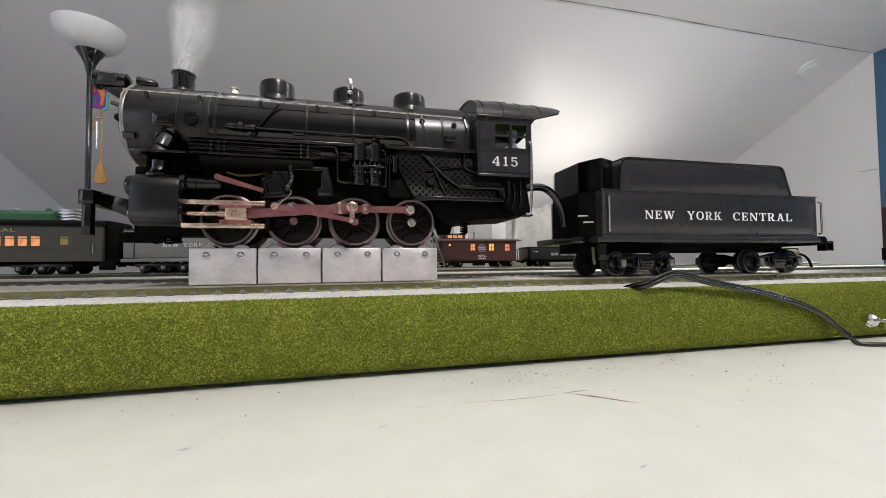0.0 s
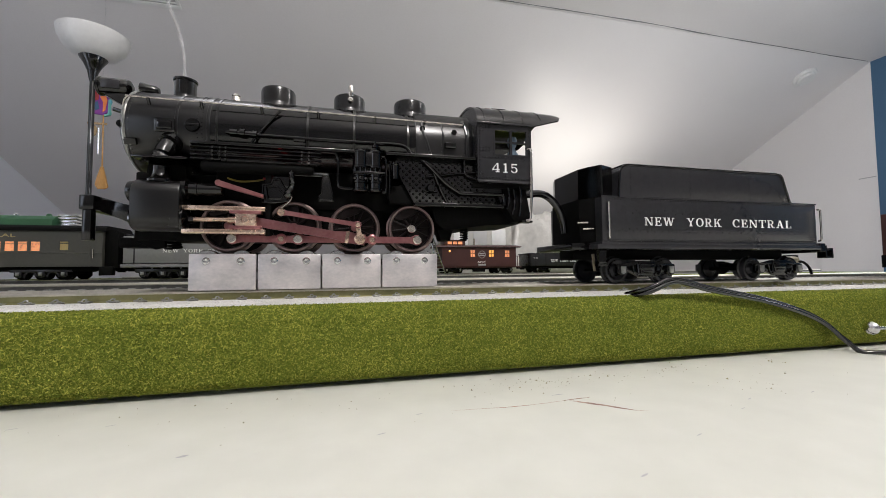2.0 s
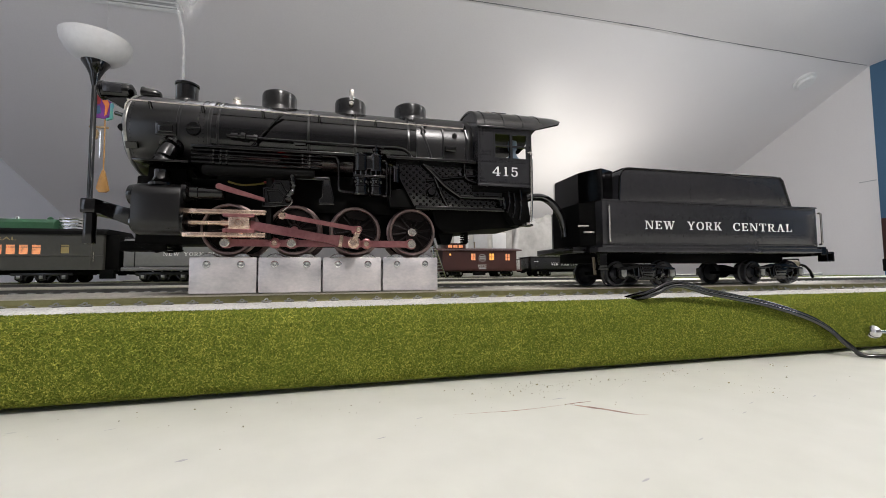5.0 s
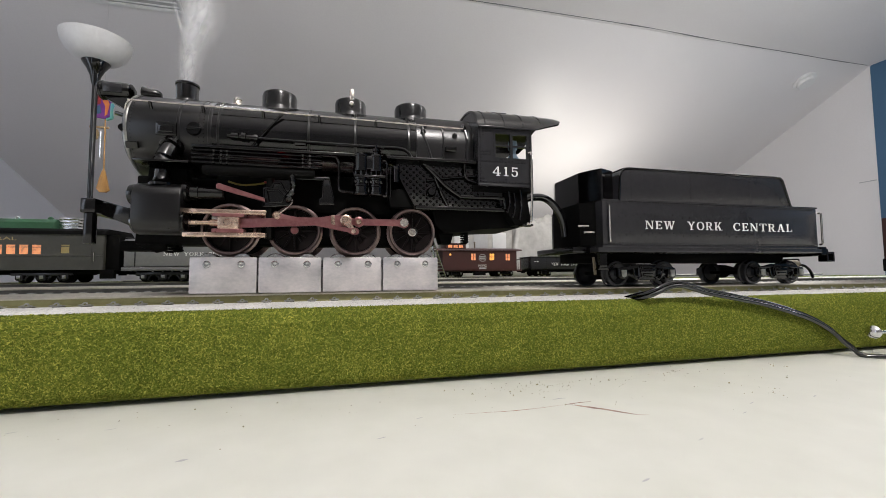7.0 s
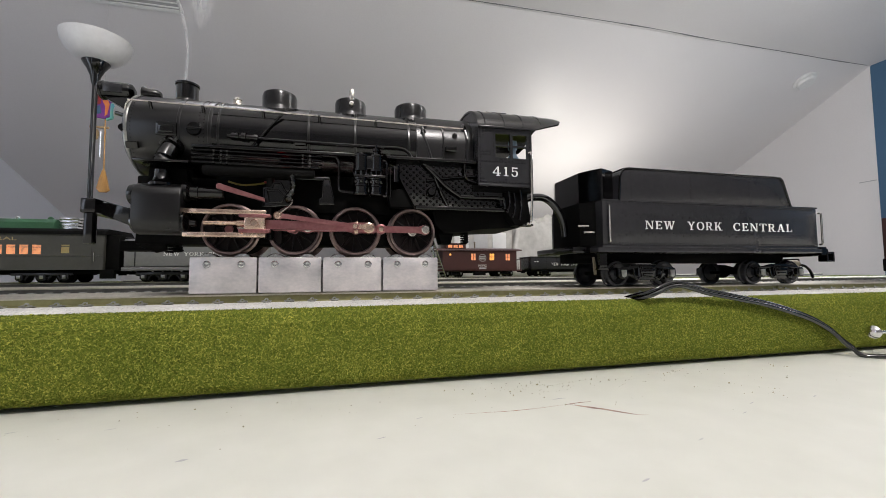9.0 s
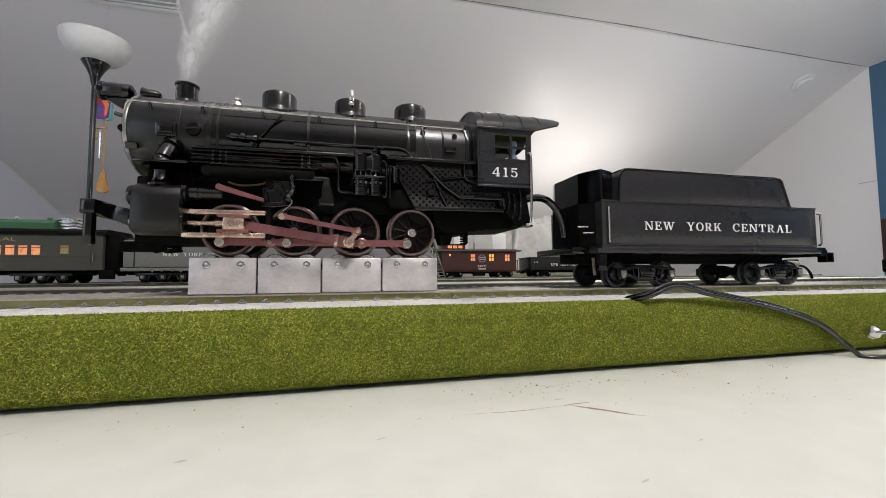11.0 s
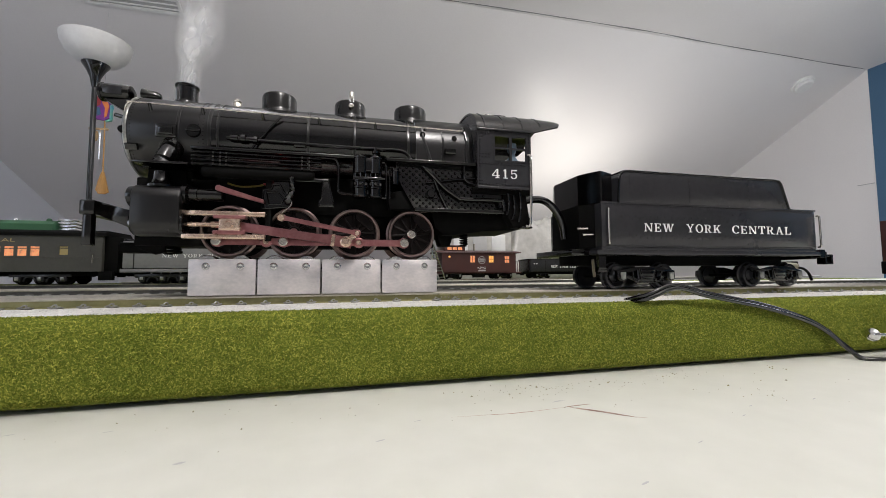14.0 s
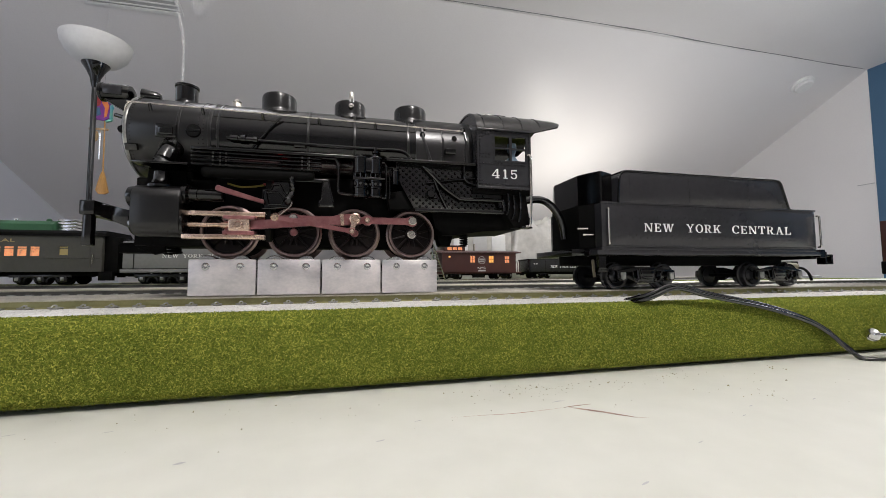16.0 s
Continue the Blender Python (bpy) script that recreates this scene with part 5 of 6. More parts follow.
# ---- tender ----
def freight_truck(parent, x, pitch, r, wide, fancy=True):
    """A four-wheel truck at x; its wheels stand on the rails."""
    tk = part("truck", box(B(), x - 5, x + 5, -wide + 3, wide - 3, r - 1, r + 4, 0.5), DULL, parent)
    for s in (-1, 1):
        bm = B()
        y0, y1 = s * wide - 1.1, s * wide + 1.1
        h = pitch / 2
        prism(bm, [(x - h - 3.5, r + 3.6), (x - h + 3, r + 4.4), (x - 6, r + 6.2), (x + 6, r + 6.2), (x + h - 3, r + 4.4), (x + h + 3.5, r + 3.6), (x + h + 3.5, r + 2.0), (x + h - 4, r + 2.4), (x + 6, r + 4.2), (x - 6, r + 4.2), (x - h + 4, r + 2.4), (x - h - 3.5, r + 2.0)], y0, y1, bevel=0.2)
        prism(bm, [(x - h + 3.5, r - 0.5), (x - 6, r - 4.6), (x + 6, r - 4.6), (x + h - 3.5, r - 0.5), (x + h - 3.0, r + 1.4), (x + 6, r - 2.6), (x - 6, r - 2.6), (x - h + 3.0, r + 1.4)], y0, y1, bevel=0.2)
        for px in (x - 6.6, x + 5.2):
            box(bm, px, px + 1.4, y0, y1, r - 4.2, r + 5.6, 0.2, 1)
        frame_part = part("side_frame", bm, BLACK, tk)
        part("bolster_end", box(B(), x - 5.4, x + 5.4, s * (wide - 1.9) - 1.4, s * (wide - 1.9) + 1.4, r - 3.4, r + 4.6, 0.4), DULL, tk)
        if fancy:
            y2 = s * (wide + 1.6)
            part("bolster_plate", prism(B(), [(x - 6.4, r + 5.4), (x + 6.4, r + 5.4), (x + 4.6, r - 2.6), (x - 4.6, r - 2.6)], min(s * wide, y2), max(s * wide, y2), bevel=0.4), BLACK, frame_part)
            for k in range(3):
                part("leaf", box(B(), x - 5.0 + k * 0.7, x + 5.0 - k * 0.7, min(y2, y2 + s * 0.9), max(y2, y2 + s * 0.9), r + 3.2 - 2.1 * k, r + 4.3 - 2.1 * k, 0.3, 1), BLACK, frame_part)
            for d in (-1, 1):
                part("brake_hanger", tube(B(), smooth_path([(x + d * 5.6, y2, r - 2.4), (x + d * 8.4, y2, r - 3.6), (x + d * 10.4, y2, r - 0.4), (x + d * 11.0, y2, r + 3.0)], 4), 0.6, 8), BLACK, frame_part)
        for px in (x - h, x + h):
            bm = B()
            prism(bm, [(px - 3.0, r + 3.0), (px + 3.0, r + 3.0), (px + 3.2, r - 1.6), (px + 1.6, r - 3.2), (px - 1.6, r - 3.2), (px - 3.2, r - 1.6)], s * wide - 2.0, s * wide + 2.0, bevel=0.5)
            part("journal_box", bm, BLACK, frame_part)
            bm = B()
            prism(bm, [(px - 1.9, r + 2.4), (px + 1.9, r + 2.4), (px + 1.6, r - 1.6), (px, r - 2.4), (px - 1.6, r - 1.6)], s * wide + s * 1.9, s * wide + s * 2.7, bevel=0.2)
            part("journal_lid", bm, PLATE, frame_part)
    for px in (x - pitch / 2, x + pitch / 2):
        for s in (-1, 1):
            part("wheel", lathe(B(), [(0.1, s * 14.6), (3, s * 14.6), (6.4, s * 15.4), (r - 1.1, s * 14.8), (r + 1.0, s * 14.8), (r + 1.0, s * 15.6), (r, s * 16.2), (r - 0.2, s * 19.2), (r - 1.6, s * 19.4), (r - 2.4, s * 18.4), (4, s * 17.6), (2.4, s * 19.2), (0.1, s * 19.2)], (px, 0, r), "y", 30), SATIN if fancy else DULL, tk)
        part("axle", rod(B(), (px, -16, r), (px, 16, r), 1.4, 8), DULL, tk)
    return tk

def six_wheel_truck(parent, x, pitch, r, wide):
    tk = part("truck", box(B(), x - pitch - 4, x + pitch + 4, -wide + 3, wide - 3, r - 1, r + 4, 0.5), DULL, parent)
    for s in (-1, 1):
        y0, y1 = s * wide - 1.2, s * wide + 1.2
        bm = prism(B(), [(x - pitch - 9, r + 5.2), (x + pitch + 9, r + 5.2), (x + pitch + 9, r + 1.6), (x - pitch - 9, r + 1.6)], y0, y1, bevel=0.3)
        frame_part = part("side_frame", bm, SATIN, tk)
        for px in (x - pitch, x, x + pitch):
            part("journal_box", prism(B(), [(px - 4, r + 3), (px + 4, r + 3), (px + 4, r - 3.4), (px + 2, r - 5), (px - 2, r - 5), (px - 4, r - 3.4)], s * wide - 2.0, s * wide + 2.0, bevel=0.5), SATIN, frame_part)
            part("journal_lid", box(B(), px - 2.0, px + 2.0, min(s * (wide + 1.9), s * (wide + 2.8)), max(s * (wide + 1.9), s * (wide + 2.8)), r - 2.8, r + 1.6, 0.3), PLATE, frame_part, "grey metal journal lid")
        for px in (x - pitch / 2, x + pitch / 2):
            part("spring_bow", tube(B(), [(px + 6.4 * math.cos(math.radians(a)), s * wide - s * 0.4, r - 4.6 + 7.0 * math.sin(math.radians(a))) for a in range(0, 181, 18)], 1.1, 8), SATIN, frame_part)
    for px in (x - pitch, x, x + pitch):
        for s in (-1, 1):
            part("wheel", lathe(B(), [(0.1, s * 14.6), (r + 1.0, s * 14.8), (r + 1.0, s * 15.6), (r, s * 16.2), (r - 0.2, s * 19.2), (r - 1.6, s * 19.4), (4, s * 17.6), (0.1, s * 19.2)], (px, 0, r), "y", 24), DULL, tk)
        part("axle", rod(B(), (px, -16, r), (px, 16, r), 1.4, 8), DULL, tk)
    return tk


def knuckle_coupler(parent, x, d, z=17, y=0):
    bm = B()
    box(bm, min(x, x + 12 * d), max(x, x + 12 * d), y - 2, y + 2, z - 2, z + 2, 0.4)
    box(bm, min(x + 10 * d, x + 18 * d), max(x + 10 * d, x + 18 * d), y - 4.5, y + 3, z - 4, z + 4, 0.8)
    return part("coupler", bm, DULL, parent)


tender = thing("tender", "black coal tender lettered in white standing on the track", "tender")
part("tank", box(B(), 152.5, 330.5, -31.5, 31.5, 26.4, 54.6, 0.8), SATIN, tender, "satin black riveted water tank")
part("tank_front", prism(B(), [(153.5, -26), (146, -17), (146, 17), (153.5, 26)], 26.4, 54.6, "z"), DULL, tender)
upper = [(165, 54.4), (166.2, 70), (167.5, 73.2), (170, 75.2), (173, 75.6), (293, 75.6), (298, 75.2), (300, 73.4), (306, 55.8), (307.5, 54.4)]
part("coal_bunker", prism(B(), upper, -31.4, 31.4, bevel=0.5), SATIN, tender, "satin black coal bunker side")
part("bunker_front", prism(B(), [(165.5, -25), (155, -29.5), (154, -29.5), (150, -22), (147, -15), (147, 15), (150, 22), (154, 29.5), (165.5, 25)], 54.6, 75.2, "z", 0.4), BLACK, tender, angle=0.2)
part("bunker_bead", tube(B(), [(x, -31.5, z) for x, z in upper], 0.7, 8), BLACK, tender)
part("bunker_cap", box(B(), 170, 296, -30.2, 30.2, 75.4, 76.2, 0.3), SATIN, tender)
part("step_edge", box(B(), 152.2, 330.8, -31.9, -31.2, 54.2, 55.2, 0.2), SATIN, tender)
# lids in nickel, so that the white glints on the tender top show
for x, y, r in ((178, -20, 4.0), (205, -22, 5.2)):
    part("water_hatch", lathe(B(), [(r, 75.5), (r, 77.2), (r * 0.7, 78), (0.1, 78.2)], (x, y, 0), "z", 20), NICKEL, tender, "hatch lid in bright nickel for the glints on the tender top")
part("filler_rim", box(B(), 283, 294, -10, 10, 75.6, 78.6, 0.5), SATIN, tender)
part("frame_deck", box(B(), 148, 332, -33, 33, 21.8, 24.8, 0.3), SATIN, tender)
part("frame_ledge", box(B(), 151.5, 331, -32.3, 32.3, 24.7, 26.5, 0.3), SATIN, tender)
part("front_sill", box(B(), 136, 149, -24, 24, 21.4, 25.6, 0.5), BLACK, tender)
part("centre_sill", box(B(), 146, 328, -9, 9, 15.5, 21.9, 0.5), DULL, tender)
rv = [(174, -31.4, 57 + 1.8 * i) for i in range(10)] + [(220, -31.4, 57 + 1.8 * i) for i in range(10)] + [(270.5, -31.4, 57 + 1.8 * i) for i in range(10)] + [(297.5, -31.4, 57 + 1.8 * i) for i in range(9)]
rv += [(281 + 1.6 * i, -31.4, 57 + 1.65 * i) for i in range(9)]
rv += [(164 + 2.7 * i, -31.5, z + 0.85 * (i % 2 * 2 - 1)) for i in range(58) for z in (33.6, 45.6)] + [(156 + 2.0 * i, -31.5, 53.2) for i in range(86)]
rv += [(156 + 2.0 * i, -31.5, 27.6) for i in range(86)] + [(328.6, -31.5, 28.5 + 2 * i) for i in range(12)]
tagged(part("rivet_field", rivets(B(), rv, 0.5), SATIN, tender, angle=0.3), kind="stuff")
part("tender_lettering", serif_letters("NEW", 183.6, 206.4, 36.9, 42.2, -31.52), LETTER, tender, "white lettering")
part("tender_lettering", serif_letters("YORK", 216.2, 244.4, 36.9, 42.3, -31.52), LETTER, tender, "white lettering")
part("tender_lettering", serif_letters("CENTRAL", 253.9, 306.2, 36.9, 42.3, -31.52), LETTER, tender, "white lettering")
for x in (156.5, 332.0):
    part("grab_iron", tube(B(), smooth_path([(x, -31.2, 51), (x, -33, 50.6), (x, -33.2, 48), (x, -33.2, 31), (x, -33, 28.6), (x, -31.2, 28.2)], 4), 0.65, 8), NICKEL, tender, "bright grab iron")
for k, (x, z) in enumerate(((146, 38.6), (148.5, 34.6))):
    part("front_handle", rod(B(), (x - 5, -23 - k * 2, z), (x + 1, -25 - k * 2, z), 0.6, 8), NICKEL, tender)
part("front_step", prism(B(), [(150, 22), (156, 22), (154.6, 14), (156.5, 11), (148.5, 11), (150.6, 14)], -31, -28, bevel=0.4), BLACK, tender)
bm = B()
for a in ((331, 336, 20.5, 26.5), (336, 337.4, 15.8, 25), (342, 343.4, 15.8, 23), (337.4, 342, 15.8, 17.0), (337.4, 342, 21.4, 23.0)):
    box(bm, a[0], a[1], -33, -27, a[2], a[3], 0.3, 1)
part("rear_step", bm, BLACK, tender)
part("rear_beam", box(B(), 330, 335, -28, 28, 19.8, 25, 0.5), BLACK, tender)
part("brake_rod", rod(B(), (150.5, -24, 19), (151.5, -24, 8), 0.9, 8), BRASSY, tender)
part("rear_fitting", lathe(B(), [(0.1, -7), (3, -6.5), (3.4, 0), (3.0, 7), (0.1, 7)], (333, -10, 14.5), "x", 14), BRASSY, tender)
freight_truck(tender, 189.5, 37.0, 8.4, 24.0)
freight_truck(tender, 302.5, 35.5, 8.4, 24.0)
knuckle_coupler(tender, 334, 1, 15)
part("uncoupling_lever", tube(B(), smooth_path([(336, -12, 14), (345, -12, 13), (352, -11, 9), (356, -10, 4)], 4), 1.0, 6), DULL, tender)

# ---- wire and bolt at the board edge ----
cable = thing("cable", "thick black wire draped over the turf edge onto the table", "cable")
for dy, dz in ((0, 0), (1.3, 1.9)):
    pts = [(156, -38, -10.0), (159, -48, -6.6), (163, -55.5, -4.2), (168, -58, -1.7), (173.6, -58, 0.4), (181.3, -58, 1.5), (191, -58, -0.4), (200.7, -58, -3.0), (221, -58, -6.8), (242, -58, -10.7), (264, -58, -16.3),
           (282, -58, -22.2), (295.4, -58.2, -29.0), (303, -59.5, -35.8), (307, -62, -40.2), (309.5, -65.5, TZ + 1.25), (316, -70, TZ + 1.25), (330, -72.5, TZ + 1.25), (360, -75, TZ + 1.25), (430, -80, TZ + 1.25)]
    path = smooth_path([(x, y + dy * (1 if z > -42 else 1.6), z + dz * (1 if z > -42 else 0.0)) for x, y, z in pts], 6)
    part("strand", tube(B(), path, 1.2, 14), RUBBER, cable)
bolt = thing("bolt", "shiny steel stud with domed head on a table bracket", "bolt")
part("stud_head", lathe(B(), [(0.1, 0), (2.0, 0.4), (3.6, 1.8), (4.0, 3.2), (3.0, 4.0), (0.1, 4.2)], (311, -68, -28.5), "x", 24), STEEL, bolt)
part("shank", rod(B(), (314, -68, -28.5), (378, -70, -31), 1.0, 12), STEEL, bolt)
part("bracket", box(B(), 372, 388, -78, -60, TZ, -24, 1), STEEL, bolt)

# ---- other rolling stock ----
coach = thing("passenger_coach", "olive grey passenger coach with green roof and lit windows", "railway coach", (-520, 400, 0))
# local x: body from -190 to 200
def side_with_windows(x0, x1, z0, z1, y0, y1, holes):
    bm = B()
    zs0, zs1 = min(h[2] for h in holes), max(h[3] for h in holes)
    box(bm, x0, x1, y0, y1, z0, zs0)
    box(bm, x0, x1, y0, y1, zs1, z1)
    x = x0
    for a, b, c, d in sorted(holes):
        box(bm, x, a, y0, y1, zs0, zs1)
        if c > zs0:
            box(bm, a, b, y0, y1, zs0, c)
        if d < zs1:
            box(bm, a, b, y0, y1, d, zs1)
        x = b
    box(bm, x, x1, y0, y1, zs0, zs1)
    return bm


holes = [(152.2, 161.8, 38.8, 50)] + [(121 - 13.6 * i, 131 - 13.6 * i, 37.5, 49.6) for i in range(20)]
side = part("body_side", side_with_windows(-190, 200, 17, 64, -32, -30.6, holes), COACH, coach, "olive grey side with window openings")
for h in holes:
    part("window", box(B(), h[0], h[1], -31, -30, h[2], h[3]), LIT if h[0] < 130 else GOLD, side, "lit orange window" if h[0] < 130 else "amber window")
    part("window_sash", box(B(), h[0], h[1], -31.6, -31, (h[2] + h[3]) / 2 - 0.4 + 3, (h[2] + h[3]) / 2 + 0.4 + 3), COACH, side)
part("body_core", box(B(), -190, 200, -29.8, 32, 17, 64, 0.5), COACH, coach)
part("belt_rail", box(B(), -190, 200, -32.5, -31.9, 34.5, 36, 0.2), COACH, coach)
part("letter_board", box(B(), -190, 200, -32.5, -31.9, 62.2, 64, 0.2), COACH, coach)
part("roof_eave", prism(B(), [(-34, 63.8), (34, 63.8), (33, 68), (28, 71.5), (-28, 71.5), (-33, 68)], -192, 204, "x", 0.4), DULL, coach, "dark lower roof")
part("roof", prism(B(), [(-24, 71.5), (24, 71.5), (23, 80), (15, 85), (0, 86.5), (-15, 85), (-23, 80)], -188, 138, "x", 0.5), ROOFGREEN, coach, "green painted clerestory roof")
for x in (-120, -40, 40, 83, 120):
    part("roof_vent", lathe(B(), [(0.1, 86), (3, 86), (3, 88.5), (1.5, 90), (0.1, 90)], (x, 0, 0), "z", 12), STEEL if x == 83 else ROOFGREEN, coach)
bm = B()
for i in range(4):
    box(bm, 139, 161, -16, 14, 71.6 + i * 4.4, 75 + i * 4.4, 0.8)
box(bm, 141, 159, -13, 12, 71, 88)
part("roof_hatch", bm, STEEL, coach, "shiny louvred roof hatch")
part("coach_lettering", letters("NEW  YORK  CENTRAL", -28, 105, 55.4, 59.6, -32.02, 0.0, 0.1), GOLD, coach, "gold lettering")
part("vestibule", box(B(), 200, 216, -27, 27, 15, 64, 0.8), DULL, coach)
bm = B()
for i in range(4):
    box(bm, 215 + i * 1.6, 216 + i * 1.6, -16 - (i % 2), 16 + (i % 2), 14, 62, 0.3, 1)
part("diaphragm", bm, SATIN, coach, "ribbed vestibule diaphragm")
part("door_edge", box(B(), 186, 187, -32.7, -32, 22, 60, 0.2), COACH, coach)
part("door_rail", rod(B(), (190, -33, 28), (190, -33, 40), 0.6, 6), NICKEL, coach)
part("underframe", box(B(), -185, 205, -24, 24, 11, 17.2, 0.5), DULL, coach)
part("battery_box", box(B(), 20, 70, -28, -18, 5, 12, 0.6), DULL, coach)
for x in (130, -120):
    six_wheel_truck(coach, x, 24.5, 8.2, 25)
part("step", box(B(), 196, 212, -31, -24, 5, 17, 0.5), DULL, coach)
knuckle_coupler(coach, 216, 1, 12)

grey_tender = thing("tender", "slate grey model tender lettered in white on a siding", "tender", (-200, 400, 0))
part("tank", box(B(), -97, 88, -31, 31, 21, 58, 0.8), SLATE, grey_tender, "slate grey tank side")
part("bunker", box(B(), -80, 60, -30, 30, 58, 71, 2), SLATE, grey_tender)
part("frame_deck", box(B(), -99, 90, -32.5, 32.5, 15.5, 20, 0.4), SLATE, grey_tender)
part("rib", box(B(), -84.5, -83, -31.4, -30.8, 21, 58, 0.2), SATIN, grey_tender)
part("tender_lettering", serif_letters("NEW YORK CENTRAL", -50, 47, 36.0, 40.8, -31.03), LETTER, grey_tender, "white lettering")
for x in (-51, 48):
    six_wheel_truck(grey_tender, x, 24.5, 7.8, 25)
knuckle_coupler(grey_tender, -98, -1, 13)

caboose = thing("caboose", "maroon caboose with lit windows and small cupola", "caboose", (278, 600, 0))
holes = [(-20.6, -10.4, 36, 50.5), (22.0, 33.0, 36, 50.5), (59.8, 70.2, 35.5, 50)]
side = part("body_side", side_with_windows(-84, 86, 15, 57, -30, -28.8, holes), MAROON, caboose, "maroon side with window openings")
for k, h in enumerate(holes):
    part("window", box(B(), h[0], h[1], -29.4, -28.6, h[2], h[3]), LITYELLOW if k == 1 else LIT, side, "lit orange window")
    bm = B()
    box(bm, (h[0] + h[1]) / 2 - 0.5, (h[0] + h[1]) / 2 + 0.5, -29.9, -29.3, h[2], h[3])
    box(bm, h[0], h[1], -29.9, -29.3, (h[2] + h[3]) / 2 - 0.5, (h[2] + h[3]) / 2 + 0.5)
    part("window_bar", bm, MAROON, side)
part("body_core", box(B(), -84, 86, -28.4, 30, 15, 57, 0.5), MAROON, caboose)
part("roof", prism(B(), [(-34, 57), (34, 57), (33, 59.5), (0, 64), (-33, 59.5)], -98, 98, "x", 0.4), MAROON, caboose, "dark maroon roof")
part("cupola", box(B(), -76, -30, -22, 22, 60, 71.5, 0.5), MAROON, caboose)
for x in (-70, -58, -46):
    part("cupola_window", box(B(), x, x + 9, -22.6, -21.9, 63.5, 69.5), LIT, caboose, "lit orange window")
part("cupola_roof", box(B(), -79, -27, -25, 25, 71.4, 73.4, 0.6), MAROON, caboose)
part("stove_pipe", lathe(B(), [(1.6, 58), (1.6, 76), (2.4, 76.4), (2.4, 77.4), (0.1, 78)], (-5, -8, 0), "z", 12), BRASSY, caboose)
part("end_platform", box(B(), -98, 100, -28, 28, 12, 15.2, 0.4), MAROON, caboose)
bm = B()
for s in (-1, 1):
    for y in (-26, -13, 0, 13, 26):
        rod(bm, (s * 97, y, 15), (s * 97, y, 38), 0.7, 6)
    rod(bm, (s * 97, -26, 38), (s * 97, 26, 38), 0.8, 6)
part("end_railing", bm, MAROON, caboose)
bm = B()
lathe(bm, [(8.4, -30.05), (8.4, -30.4), (7.4, -30.4), (7.4, -30.05)], (5.5, 0, 41), "y", 28, False)
box(bm, -0.5, 11.5, -30.3, -30.02, 42, 44.4)
box(bm, -0.5, 11.5, -30.3, -30.02, 37.8, 40.2)
part("emblem", bm, GREYMARK, side, "grey oval emblem")
part("lettering_bar", letters("NYC", -4, 15, 21.8, 26.5, -30.02, 0.01, 0.1), LETTER, side, "white lettering")
part("lettering_bar", box(B(), -3, 14, -30.2, -30.02, 16.6, 20.0), GREYMARK, side)
bm = B()
bmesh.ops.create_uvsphere(bm, u_segments=12, v_segments=8, radius=2.4 * K, matrix=Matrix.Translation((-68 * K, -31.5 * K, 48 * K)))
part("marker_lamp", bm, LITYELLOW, caboose, "glowing yellow marker lamp")
part("underframe", box(B(), -70, 70, -18, 18, 8, 12.2, 0.4), DULL, caboose)
part("battery_box", box(B(), -12, 14, -26, -14, 3, 12, 0.5), DULL, caboose)
for x in (-58, 60):
    freight_truck(caboose, x, 30, 7.0, 24, False)
knuckle_coupler(caboose, 100, 1, 11)

gondola = thing("gondola", "black open gondola wagon lettered in white", "freight wagon", (515, 600, 0))
part("body", box(B(), -116, 116, -31, 31, 15, 42, 0.6), SATIN, gondola, "black ribbed body")
part("top_rail", box(B(), -118, 118, -32.5, 32.5, 42, 44.4, 0.5), SATIN, gondola)
for i in range(9):
    part("rib", box(B(), -104 + 26 * i - 1, -104 + 26 * i + 1, -32.2, -30.8, 15, 42, 0.3, 1), SATIN, gondola)
part("wagon_lettering", serif_letters("NEW YORK CENTRAL", -66, 20, 24, 30, -31.03 - 1.2), LETTER, gondola, "white lettering")
part("lettering_bar", box(B(), -108, -98, -31.2, -31.02, 32, 34), GREYMARK, gondola)
part("underframe", box(B(), -112, 112, -20, 20, 9, 15.2, 0.4), DULL, gondola)
for x in (-82, 82):
    freight_truck(gondola, x, 30, 7.0, 24, False)

# a wagon end beyond the tender
boxcar = thing("boxcar", "dark wagon with red end and black coupler beyond the tender", "freight wagon", (600, 0, 0))
part("body", box(B(), -92, 60, -28, 28, 18, 60, 0.8), MAROON, boxcar, "maroon wagon body")
part("end_beam", box(B(), -102, -91, -24, 24, 8, 20, 0.8), DULL, boxcar)
freight_truck(boxcar, -50, 34, 8.2, 24, False)
part("coupler", tube(B(), smooth_path([(-100, -12, 14), (-128, -13, 14), (-146, -14, 12), (-154, -15, 6), (-157, -15, 3)], 5), 1.6, 10), DULL, boxcar)

